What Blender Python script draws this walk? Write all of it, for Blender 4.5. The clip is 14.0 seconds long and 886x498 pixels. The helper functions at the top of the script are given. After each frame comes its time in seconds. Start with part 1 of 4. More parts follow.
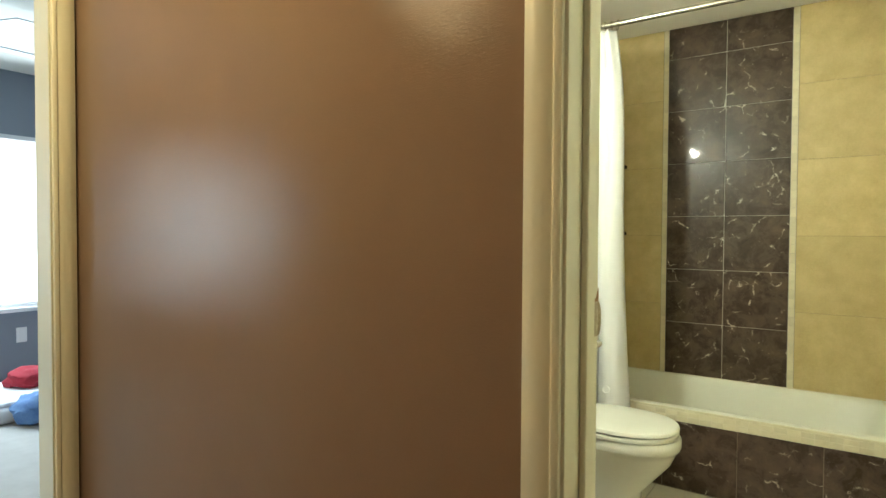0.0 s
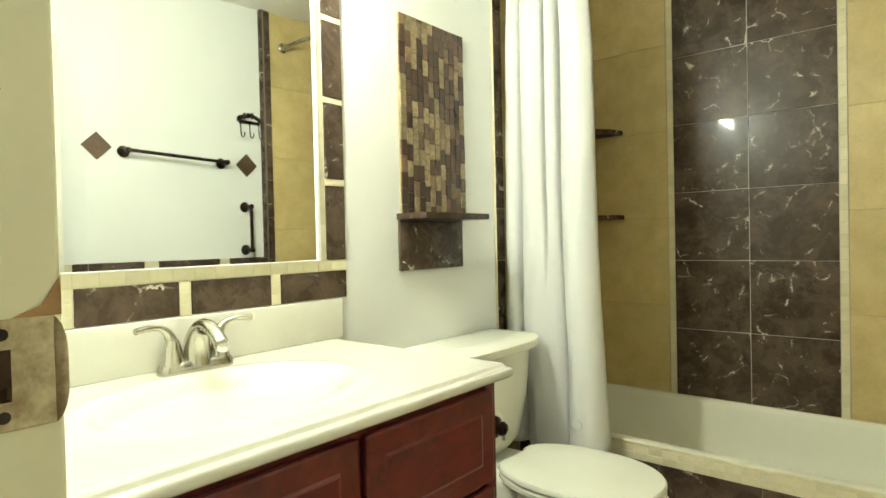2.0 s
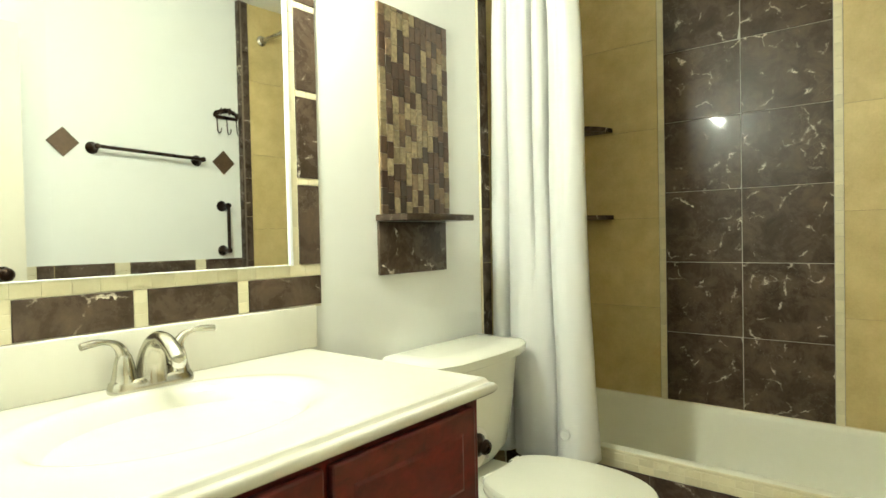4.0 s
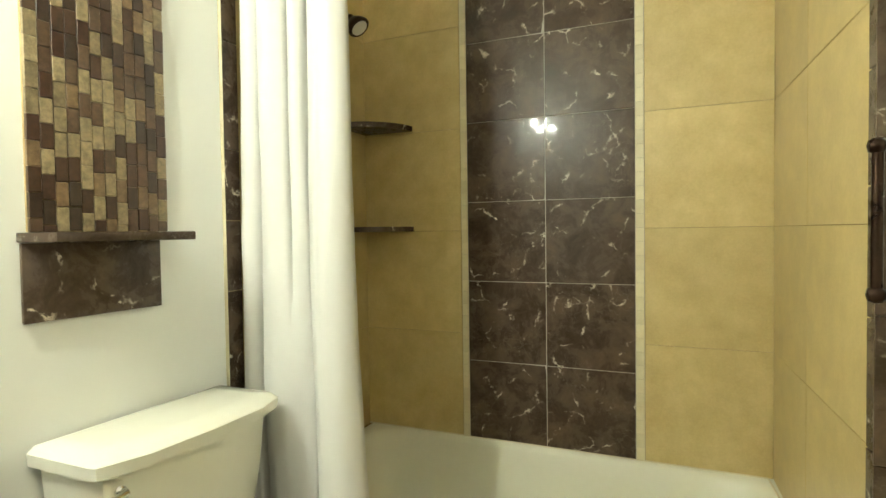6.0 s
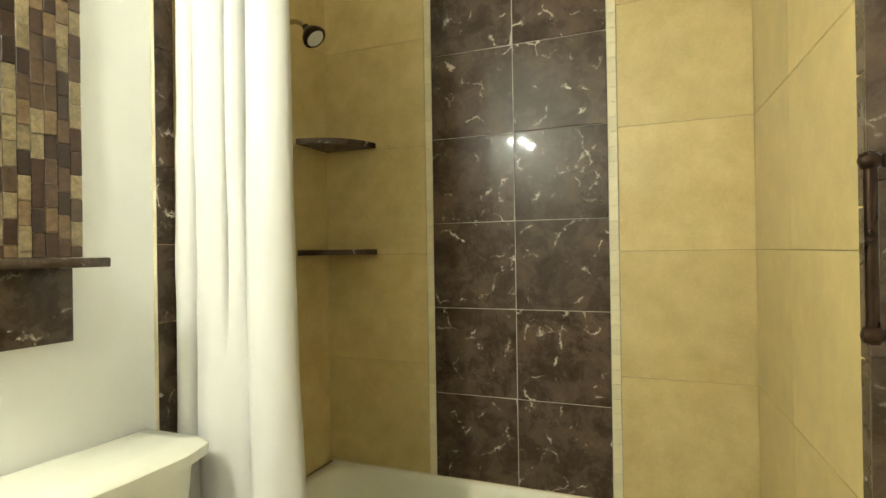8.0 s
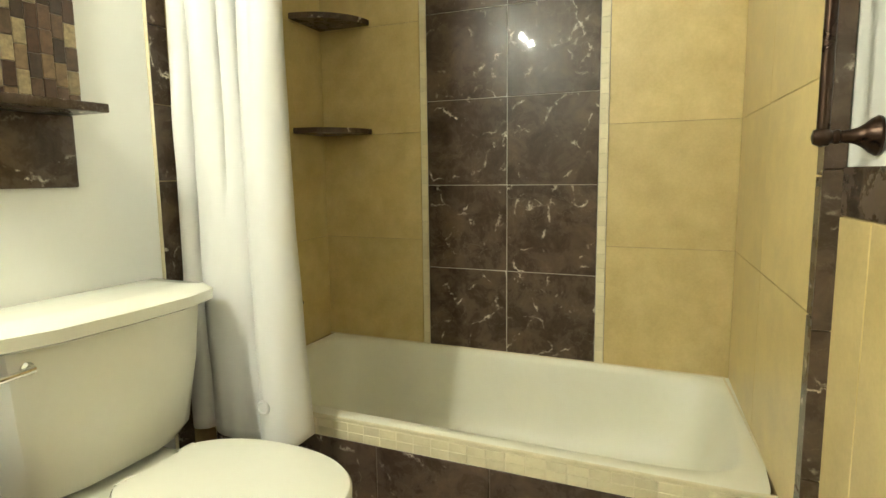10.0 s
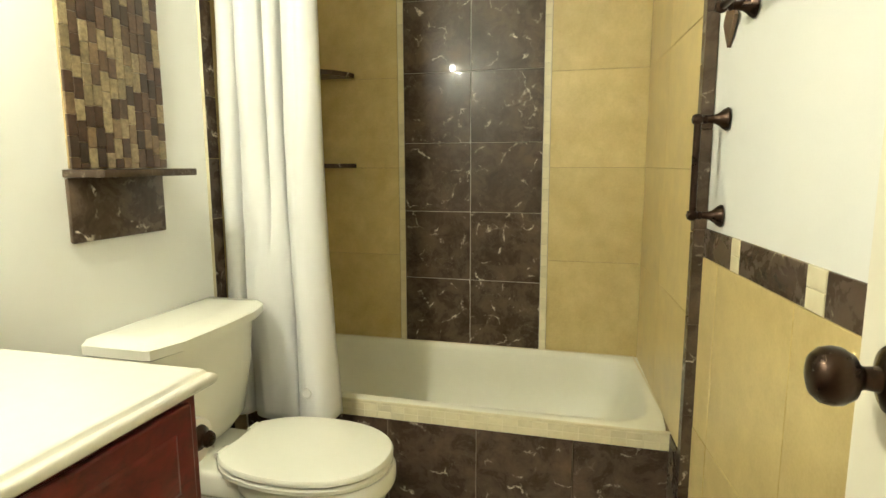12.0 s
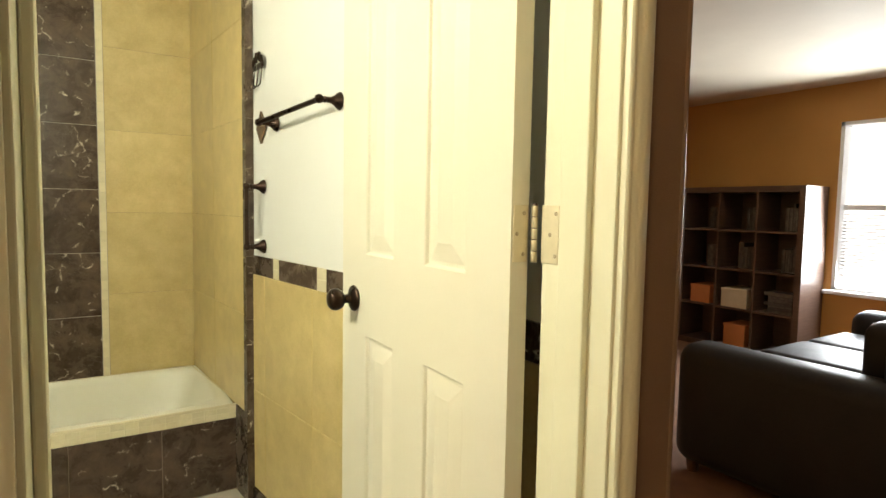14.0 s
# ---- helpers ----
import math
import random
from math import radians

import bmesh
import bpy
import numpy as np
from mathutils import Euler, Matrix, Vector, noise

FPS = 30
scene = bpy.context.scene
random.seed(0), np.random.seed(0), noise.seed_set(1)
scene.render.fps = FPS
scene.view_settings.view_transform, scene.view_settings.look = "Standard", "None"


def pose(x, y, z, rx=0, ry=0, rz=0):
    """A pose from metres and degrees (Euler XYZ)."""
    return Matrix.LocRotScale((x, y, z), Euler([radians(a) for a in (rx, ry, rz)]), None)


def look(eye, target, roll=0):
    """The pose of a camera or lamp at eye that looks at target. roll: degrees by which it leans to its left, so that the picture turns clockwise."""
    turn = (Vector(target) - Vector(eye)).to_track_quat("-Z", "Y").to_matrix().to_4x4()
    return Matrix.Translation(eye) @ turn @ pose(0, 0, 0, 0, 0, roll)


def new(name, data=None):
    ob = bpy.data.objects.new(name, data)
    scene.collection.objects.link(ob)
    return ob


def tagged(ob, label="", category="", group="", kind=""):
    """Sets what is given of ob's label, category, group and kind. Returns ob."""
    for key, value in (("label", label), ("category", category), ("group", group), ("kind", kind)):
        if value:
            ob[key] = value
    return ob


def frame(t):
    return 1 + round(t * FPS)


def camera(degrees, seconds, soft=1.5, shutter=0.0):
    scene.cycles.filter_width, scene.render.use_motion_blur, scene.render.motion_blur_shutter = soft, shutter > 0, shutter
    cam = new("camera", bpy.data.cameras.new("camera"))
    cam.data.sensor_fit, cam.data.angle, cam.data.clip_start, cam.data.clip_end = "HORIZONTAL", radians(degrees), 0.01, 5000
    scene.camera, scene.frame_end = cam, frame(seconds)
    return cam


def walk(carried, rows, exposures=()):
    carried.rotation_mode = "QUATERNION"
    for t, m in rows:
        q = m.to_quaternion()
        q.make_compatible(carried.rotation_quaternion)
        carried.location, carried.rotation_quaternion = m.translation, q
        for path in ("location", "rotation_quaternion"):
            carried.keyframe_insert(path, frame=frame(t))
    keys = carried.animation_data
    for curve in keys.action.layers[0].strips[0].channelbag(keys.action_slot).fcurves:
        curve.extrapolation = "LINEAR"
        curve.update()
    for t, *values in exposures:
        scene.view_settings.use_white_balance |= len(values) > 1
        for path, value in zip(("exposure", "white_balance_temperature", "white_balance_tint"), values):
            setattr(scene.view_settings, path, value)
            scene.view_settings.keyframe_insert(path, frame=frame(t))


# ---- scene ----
cam = camera(75.3, 14.0)
PATH = [
    (0, (1.254, -0.58, 1.202), (0.119, 1.066, 1.153), 0.3),
    (0.5, (1.251, -0.253, 1.176), (0.248, 1.477, 1.149), -0.6),
    (1, (1.269, -0.055, 1.188), (0.274, 1.68, 1.15), -0.5),
    (1.5, (1.282, 0.129, 1.166), (0.198, 1.809, 1.135), -1.1),
    (2, (1.288, 0.276, 1.127), (0.004, 1.809, 1.095), -1.3),
    (4.5, (1.219, 0.392, 1.157), (-0.006, 1.972, 1.105), -1.2),
    (5, (1.199, 0.472, 1.183), (0.159, 2.179, 1.12), -0.9),
    (5.5, (1.204, 0.662, 1.211), (0.318, 2.454, 1.14), -0.6),
    (6, (1.244, 0.891, 1.204), (0.425, 2.715, 1.144), -0.8),
    (6.5, (1.241, 1.019, 1.22), (0.448, 2.854, 1.153), -0.7),
    (7, (1.274, 1.078, 1.265), (0.468, 2.908, 1.277), -1.0),
    (9.5, (1.262, 1.014, 1.079), (0.511, 2.866, 1.004), -0.7),
    (10, (1.328, 1.008, 1.051), (0.539, 2.827, 0.791), -0.7),
    (10.5, (1.334, 0.982, 1.045), (0.556, 2.794, 0.714), -0.5),
    (11, (1.264, 0.884, 1.084), (0.565, 2.729, 0.755), -0.5),
    (11.5, (1.264, 0.679, 1.166), (0.64, 2.551, 0.839), -0.5),
    (12, (1.262, 0.457, 1.224), (0.755, 2.369, 0.931), -0.2),
    (12.5, (1.224, 0.223, 1.226), (0.914, 2.183, 0.98), 0.1),
    (13, (1.165, -0.003, 1.248), (1.195, 1.985, 1.031), 0.5),
    (13.3, (1.099, -0.123, 1.261), (1.445, 1.838, 1.072), 1.0),
    (13.5, (1.052, -0.177, 1.256), (1.637, 1.728, 1.09), 0.9),
    (14, (0.952, -0.282, 1.261), (2.02, 1.403, 1.116), 1.0),
]
walk(cam, [(t, look(eye, target, roll)) for t, eye, target, roll in PATH],
     exposures=[(0, 0.0, 6300, 3), (2, -0.07, 6250, 3), (4.5, -0.08, 6250, 4), (6.5, 0.02, 6400, 8), (9.5, 0.06, 6450, 10), (10.5, 0.16, 6500, 10), (11.5, 0.0, 6650, 10), (13, -0.06, 6750, 10), (14, -0.05, 6850, 10)])

# ---- world, lights, exposure ----
world = bpy.data.worlds.new("world")
scene.world = world
world.use_nodes = True
wn = world.node_tree
sky = wn.nodes.new("ShaderNodeTexSky")
sky.sky_type, sky.sun_disc, sky.sun_elevation, sky.sun_rotation = "NISHITA", False, radians(40), radians(120)
wn.links.new(sky.outputs[0], wn.nodes["Background"].inputs[0])
wn.nodes["Background"].inputs[1].default_value = 0.08


def lamp(name, kind, place, watts, colour, size=0.05, target=None, size_y=None):
    data = bpy.data.lights.new(name, kind)
    data.energy, data.color = watts, colour
    if kind == "AREA":
        data.shape, data.size, data.size_y = "RECTANGLE", size, size_y or size
    else:
        data.shadow_soft_size = size
    ob = new(name, data)
    ob.matrix_world = look(place, target) if target else Matrix.Translation(place)
    return ob


VANITY_Y, VANITY_Z = 0.88, 1.97
WARM = (1.0, 0.99, 0.80)
for dy in (-0.12, 0.12):
    lamp("vanity_bulb", "POINT", (0.21, VANITY_Y + dy, VANITY_Z), 31.5, WARM, 0.016)
lamp("hall_bulb", "POINT", (-0.10, -0.80, 2.25), 40.0, (1.0, 0.79, 0.43), 0.05)
lamp("living_daylight", "AREA", (6.26, 1.45, 1.3), 120.0, (0.85, 0.93, 1.0), 1.2, (4.0, 1.3, 0.9), 1.3)
lamp("bedroom_daylight", "AREA", (-3.86, 0.9, 1.3), 60.0, (0.72, 0.86, 1.0), 1.3, (-2.0, 0.6, 1.0), 1.2)
lamp("bedroom_daylight_two", "AREA", (-3.86, -2.4, 1.3), 45.0, (0.72, 0.86, 1.0), 1.2, (-2.0, -2.0, 1.0), 1.2)


# ---- materials ----
def material(name, colour, rough=0.5, metal=0.0, spec=0.5):
    m = bpy.data.materials.new(name)
    m.use_nodes = True
    b = m.node_tree.nodes["Principled BSDF"]
    b.inputs["Base Color"].default_value = (*colour, 1)
    b.inputs["Roughness"].default_value = rough
    b.inputs["Metallic"].default_value = metal
    b.inputs["Specular IOR Level"].default_value = spec
    return m


def node(m, kind, **inputs):
    n = m.node_tree.nodes.new(kind)
    for k, v in inputs.items():
        n.inputs[k.replace("_", " ")].default_value = v
    return n


def link(m, a, b):
    m.node_tree.links.new(a, b)


def coords(m, shift=True):
    """Object coordinates, moved at random for each object."""
    tc = node(m, "ShaderNodeTexCoord")
    if not shift:
        return tc.outputs["Object"]
    info = node(m, "ShaderNodeObjectInfo")
    mul = node(m, "ShaderNodeMath")
    mul.operation = "MULTIPLY"
    mul.inputs[1].default_value = 37.0
    link(m, info.outputs["Random"], mul.inputs[0])
    add = node(m, "ShaderNodeVectorMath")
    link(m, tc.outputs["Object"], add.inputs[0])
    link(m, mul.outputs[0], add.inputs[1])
    return add.outputs[0]


def ramp(m, source, stops):
    r = node(m, "ShaderNodeValToRGB")
    e = r.color_ramp.elements
    while len(e) < len(stops):
        e.new(0.5)
    for el, (p, c) in zip(e, stops):
        el.position, el.color = p, (*c, 1) if len(c) == 3 else c
    link(m, source, r.inputs[0])
    return r.outputs[0]


def noise_of(m, vec, scale, detail=4.0, rough=0.55, distortion=0.0):
    n = node(m, "ShaderNodeTexNoise", Scale=scale, Detail=detail, Roughness=rough, Distortion=distortion)
    link(m, vec, n.inputs["Vector"])
    return n.outputs["Fac"]


def mix(m, fac, a, b, mode="MIX"):
    x = node(m, "ShaderNodeMix")
    x.data_type, x.blend_type = "RGBA", mode
    for sock, v in ((x.inputs[0], fac), (x.inputs[6], a), (x.inputs[7], b)):
        if isinstance(v, (int, float)):
            sock.default_value = v
        elif isinstance(v, tuple):
            sock.default_value = (*v, 1)
        else:
            link(m, v, sock)
    return x.outputs[2]


def bump(m, height, strength, distance=0.002):
    b = node(m, "ShaderNodeBump", Strength=strength, Distance=distance)
    link(m, height, b.inputs["Height"])
    link(m, b.outputs[0], m.node_tree.nodes["Principled BSDF"].inputs["Normal"])


def base(m, socket, slot="Base Color"):
    link(m, socket, m.node_tree.nodes["Principled BSDF"].inputs[slot])


def mottled(name, low, high, rough, scale, fine=120.0, bumpy=0.05, metal=0.0, rough_span=0.08, shift=True, per_piece=0.0):
    """A surface with clouding at two scales, uneven gloss and fine relief."""
    m = material(name, low, rough, metal)
    v = coords(m, shift)
    big = noise_of(m, v, scale, 5.0, 0.6)
    small = noise_of(m, v, fine, 3.0, 0.6)
    c = mix(m, ramp(m, big, ((0.3, (0, 0, 0)), (0.7, (1, 1, 1)))), low, high)
    c = mix(m, 0.25, c, ramp(m, small, ((0.3, low), (0.7, high))))
    if per_piece:
        info = node(m, "ShaderNodeObjectInfo")
        g = ramp(m, info.outputs["Random"], ((0.0, (1 - per_piece,) * 3), (1.0, (1.0, 1.0, 1.0))))
        c = mix(m, 1.0, c, g, "MULTIPLY")
    base(m, c)
    r = ramp(m, big, ((0.25, (max(rough - rough_span, 0.02),) * 3), (0.75, (rough + rough_span,) * 3)))
    base(m, r, "Roughness")
    if bumpy:
        bump(m, small, bumpy)
    return m


def marble(name, dark, mid, light, rough, amount=0.5):
    """Dark polished stone, clouded, with short broken pale veins."""
    m = material(name, dark, rough, 0.0, 0.11)
    shell = m.node_tree.nodes["Principled BSDF"]
    shell.inputs["Coat Weight"].default_value, shell.inputs["Coat Roughness"].default_value = 0.22, 0.045
    v = coords(m)
    cloud = noise_of(m, v, 11.0, 8.0, 0.7, 0.4)
    warp = node(m, "ShaderNodeTexNoise", Scale=16.0, Detail=6.0, Roughness=0.7)
    link(m, v, warp.inputs["Vector"])
    scl = node(m, "ShaderNodeVectorMath")
    scl.operation = "SCALE"
    scl.inputs["Scale"].default_value = 0.075
    link(m, warp.outputs["Color"], scl.inputs[0])
    add = node(m, "ShaderNodeVectorMath")
    link(m, v, add.inputs[0])
    link(m, scl.outputs[0], add.inputs[1])
    def veins(scale, width, peak):
        cells = node(m, "ShaderNodeTexVoronoi", Scale=scale)
        cells.feature = "DISTANCE_TO_EDGE"
        link(m, add.outputs[0], cells.inputs["Vector"])
        return ramp(m, cells.outputs["Distance"], ((0.0, (peak,) * 3), (width * 0.45, (peak * 0.7,) * 3), (width, (0, 0, 0))))
    broken = ramp(m, noise_of(m, v, 22.0, 3.0, 0.6), ((0.44, (0, 0, 0)), (0.54, (1, 1, 1))))
    where = ramp(m, noise_of(m, v, 8.0, 3.0, 0.6, 1.2), ((0.62 - 0.10 * amount, (0, 0, 0)), (0.69, (1, 1, 1))))
    bold = mix(m, 1.0, mix(m, 1.0, veins(8.0, 0.030, 1.0), where, "MULTIPLY"), broken, "MULTIPLY")
    wide = ramp(m, noise_of(m, v, 5.0, 4.0, 0.6), ((0.46, (0, 0, 0)), (0.66, (1, 1, 1))))
    fine = mix(m, 1.0, veins(26.0, 0.020, 0.30), wide, "MULTIPLY")
    c = mix(m, ramp(m, cloud, ((0.34, (0, 0, 0)), (0.72, (1, 1, 1)))), dark, mid)
    c = mix(m, fine, c, tuple(k * 0.36 for k in light))
    c = mix(m, bold, c, light)
    base(m, c)
    base(m, ramp(m, cloud, ((0.3, (rough * 0.7,) * 3), (0.75, (rough * 1.7,) * 3))), "Roughness")
    bump(m, noise_of(m, v, 16.0, 2.0), 0.05, 0.002)
    return m


def wood(name, low, high, rough, axis=(1, 1, 14)):
    m = material(name, low, rough)
    mp = node(m, "ShaderNodeMapping")
    mp.inputs["Scale"].default_value = axis
    link(m, coords(m), mp.inputs["Vector"])
    g = noise_of(m, mp.outputs[0], 6.0, 6.0, 0.6, 0.6)
    base(m, mix(m, ramp(m, g, ((0.3, (0, 0, 0)), (0.7, (1, 1, 1)))), low, high))
    bump(m, g, 0.08, 0.001)
    return m


WHITE_WALL = mottled("white_wall_paint", (0.74, 0.75, 0.72), (0.79, 0.80, 0.77), 0.55, 2.0, 260.0, 0.12, shift=False)
CEILING = mottled("ceiling_paint", (0.84, 0.82, 0.74), (0.88, 0.86, 0.78), 0.75, 3.0, 180.0, 0.25, shift=False)
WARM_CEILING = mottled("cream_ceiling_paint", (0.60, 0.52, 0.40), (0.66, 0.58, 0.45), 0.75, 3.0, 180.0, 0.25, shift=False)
BROWN_WALL = mottled("brown_wall_paint", (0.222, 0.148, 0.099), (0.250, 0.168, 0.113), 0.13, 1.5, 240.0, 0.14, shift=False, rough_span=0.01)
ORANGE_WALL = mottled("orange_wall_paint", (0.46, 0.23, 0.06), (0.54, 0.28, 0.08), 0.6, 1.2, 200.0, 0.15, shift=False)
GREY_WALL = mottled("grey_wall_paint", (0.22, 0.25, 0.30), (0.26, 0.29, 0.34), 0.7, 1.2, 200.0, 0.1, shift=False)
TRIM = mottled("trim_paint", (0.77, 0.76, 0.58), (0.82, 0.81, 0.64), 0.36, 4.0, 160.0, 0.06, rough_span=0.015)
DOOR_PAINT = mottled("door_paint", (0.71, 0.68, 0.56), (0.75, 0.72, 0.60), 0.38, 3.0, 140.0, 0.06, shift=False, rough_span=0.02)
GROUT = mottled("tan_grout", (0.30, 0.225, 0.115), (0.40, 0.31, 0.165), 0.85, 30.0, 300.0, 0.3, shift=False)
BROWN_WALL.node_tree.nodes["Principled BSDF"].inputs["Specular IOR Level"].default_value = 0.085
streak_map = node(BROWN_WALL, "ShaderNodeMapping")
streak_map.inputs["Scale"].default_value = (110.0, 110.0, 330.0)
link(BROWN_WALL, coords(BROWN_WALL, False), streak_map.inputs["Vector"])
bump(BROWN_WALL, noise_of(BROWN_WALL, streak_map.outputs[0], 1.0, 4.0, 0.6), 0.24, 0.002)
YELLOW_TILE = mottled("golden_beige_tile", (0.500, 0.384, 0.162), (0.690, 0.556, 0.266), 0.35, 9.0, 130.0, 0.14, per_piece=0.10, rough_span=0.05)
PALE_TILE = mottled("cream_tile", (0.66, 0.60, 0.40), (0.78, 0.72, 0.52), 0.36, 20.0, 150.0, 0.08, per_piece=0.14, rough_span=0.05)
DARK_TILE = marble("dark_brown_marble", (0.036, 0.0245, 0.0180), (0.115, 0.080, 0.056), (0.85, 0.76, 0.62), 0.24, 1.15)
APRON_TILE = marble("dark_brown_marble_apron", (0.036, 0.024, 0.018), (0.110, 0.072, 0.053), (0.60, 0.53, 0.44), 0.26, 1.2)
PALE_GROUT = mottled("cream_grout", (0.66, 0.61, 0.44), (0.74, 0.68, 0.51), 0.8, 30.0, 300.0, 0.2, shift=False)
DARK_GROUT = mottled("brown_grout", (0.14, 0.11, 0.08), (0.20, 0.16, 0.12), 0.85, 30.0, 300.0, 0.3, shift=False)
FLOOR_TILE = mottled("floor_tile_glaze", (0.62, 0.57, 0.44), (0.72, 0.67, 0.54), 0.20, 6.0, 60.0, 0.05, per_piece=0.08, rough_span=0.05)
CERAMIC = mottled("white_ceramic", (0.79, 0.785, 0.685), (0.83, 0.825, 0.73), 0.10, 3.0, 40.0, 0.0, rough_span=0.03)
ENAMEL = mottled("tub_enamel", (0.75, 0.745, 0.62), (0.80, 0.795, 0.68), 0.34, 3.0, 40.0, 0.0, rough_span=0.03)
MARBLE_TOP = mottled("cast_cream_top", (0.64, 0.625, 0.545), (0.69, 0.675, 0.595), 0.12, 3.0, 40.0, 0.0, rough_span=0.04)
CHERRY = wood("cherry_stained_wood", (0.050, 0.006, 0.006), (0.150, 0.014, 0.013), 0.34, (4, 4, 6))
CURTAIN = mottled("white_curtain_cloth", (0.81, 0.81, 0.795), (0.85, 0.85, 0.835), 0.7, 5.0, 420.0, 0.10, shift=False)
weave_through = node(CURTAIN, "ShaderNodeBsdfTranslucent")
weave_through.inputs["Color"].default_value = (0.72, 0.72, 0.72, 1)
weave_mix = node(CURTAIN, "ShaderNodeMixShader")
weave_mix.inputs[0].default_value = 0.18
link(CURTAIN, CURTAIN.node_tree.nodes["Principled BSDF"].outputs[0], weave_mix.inputs[1])
link(CURTAIN, weave_through.outputs[0], weave_mix.inputs[2])
link(CURTAIN, weave_mix.outputs[0], CURTAIN.node_tree.nodes["Material Output"].inputs["Surface"])
BRONZE = mottled("oil_rubbed_bronze", (0.022, 0.013, 0.009), (0.05, 0.028, 0.018), 0.30, 30.0, 200.0, 0.03, 0.85)
NICKEL = mottled("brushed_nickel", (0.45, 0.43, 0.36), (0.55, 0.525, 0.45), 0.20, 20.0, 300.0, 0.04, 1.0, 0.05)
CHROME = material("chrome", (0.70, 0.69, 0.66), 0.09, 1.0)
BRASS = mottled("painted_over_metal", (0.68, 0.61, 0.43), (0.77, 0.70, 0.52), 0.38, 40.0, 200.0, 0.06, 0.25)
STEEL = mottled("worn_strike_steel", (0.20, 0.13, 0.06), (0.66, 0.60, 0.42), 0.42, 55.0, 240.0, 0.16, 0.2)
BARE_WOOD = wood("bare_wood", (0.30, 0.17, 0.07), (0.45, 0.28, 0.13), 0.7)
DIAMOND_TILE = mottled("rust_brown_stone", (0.075, 0.043, 0.024), (0.14, 0.085, 0.046), 0.5, 40.0, 200.0, 0.2)
PAPER = mottled("tissue_paper", (0.78, 0.77, 0.72), (0.84, 0.83, 0.78), 0.9, 30.0, 300.0, 0.25)
MIRROR = material("mirror_silver", (0.90, 0.92, 0.90), 0.015, 1.0)
BLACK = material("dark_hollow", (0.02, 0.015, 0.012), 0.8)
CARPET = mottled("brown_carpet", (0.17, 0.09, 0.055), (0.26, 0.14, 0.085), 0.95, 8.0, 350.0, 0.8, shift=False)
PALE_CARPET = mottled("pale_carpet", (0.46, 0.45, 0.42), (0.56, 0.55, 0.52), 0.95, 8.0, 350.0, 0.8, shift=False)
LEATHER = mottled("dark_leather", (0.014, 0.012, 0.013), (0.024, 0.021, 0.022), 0.46, 5.0, 90.0, 0.25)
LEATHER.node_tree.nodes["Principled BSDF"].inputs["Specular IOR Level"].default_value = 0.3
SHELF_WOOD = wood("black_brown_veneer", (0.085, 0.050, 0.036), (0.135, 0.082, 0.058), 0.38)
ORANGE_BOX = mottled("orange_canvas", (0.55, 0.20, 0.07), (0.62, 0.25, 0.10), 0.85, 10.0, 260.0, 0.3)
CREAM_BOX = mottled("cream_canvas", (0.60, 0.55, 0.42), (0.70, 0.64, 0.50), 0.85, 10.0, 260.0, 0.3)
BOOKS = mottled("book_covers", (0.06, 0.05, 0.05), (0.22, 0.19, 0.16), 0.6, 30.0, 90.0, 0.1, per_piece=0.6)
VINYL = mottled("white_window_vinyl", (0.78, 0.79, 0.80), (0.82, 0.83, 0.84), 0.4, 4.0, 100.0, 0.03)
RED_CLOTH = mottled("red_cloth", (0.30, 0.015, 0.03), (0.42, 0.03, 0.05), 0.9, 12.0, 200.0, 0.4)
MAROON = mottled("maroon_cloth", (0.10, 0.015, 0.025), (0.17, 0.03, 0.04), 0.9, 14.0, 200.0, 0.4)
BEDDING = mottled("white_bedding", (0.70, 0.72, 0.76), (0.78, 0.80, 0.84), 0.9, 8.0, 200.0, 0.3)
BLUE_CLOTH = mottled("blue_cloth", (0.06, 0.14, 0.34), (0.16, 0.28, 0.50), 0.9, 12.0, 200.0, 0.4)
glow = material("daylight_backdrop", (0.9, 0.95, 1.0), 1.0)
glow.node_tree.nodes["Principled BSDF"].inputs["Emission Color"].default_value = (0.92, 0.97, 1.0, 1)
glow.node_tree.nodes["Principled BSDF"].inputs["Emission Strength"].default_value = 3.0
GLASS = material("window_glass", (1, 1, 1), 0.02)
GLASS.node_tree.nodes["Principled BSDF"].inputs["Transmission Weight"].default_value = 1.0


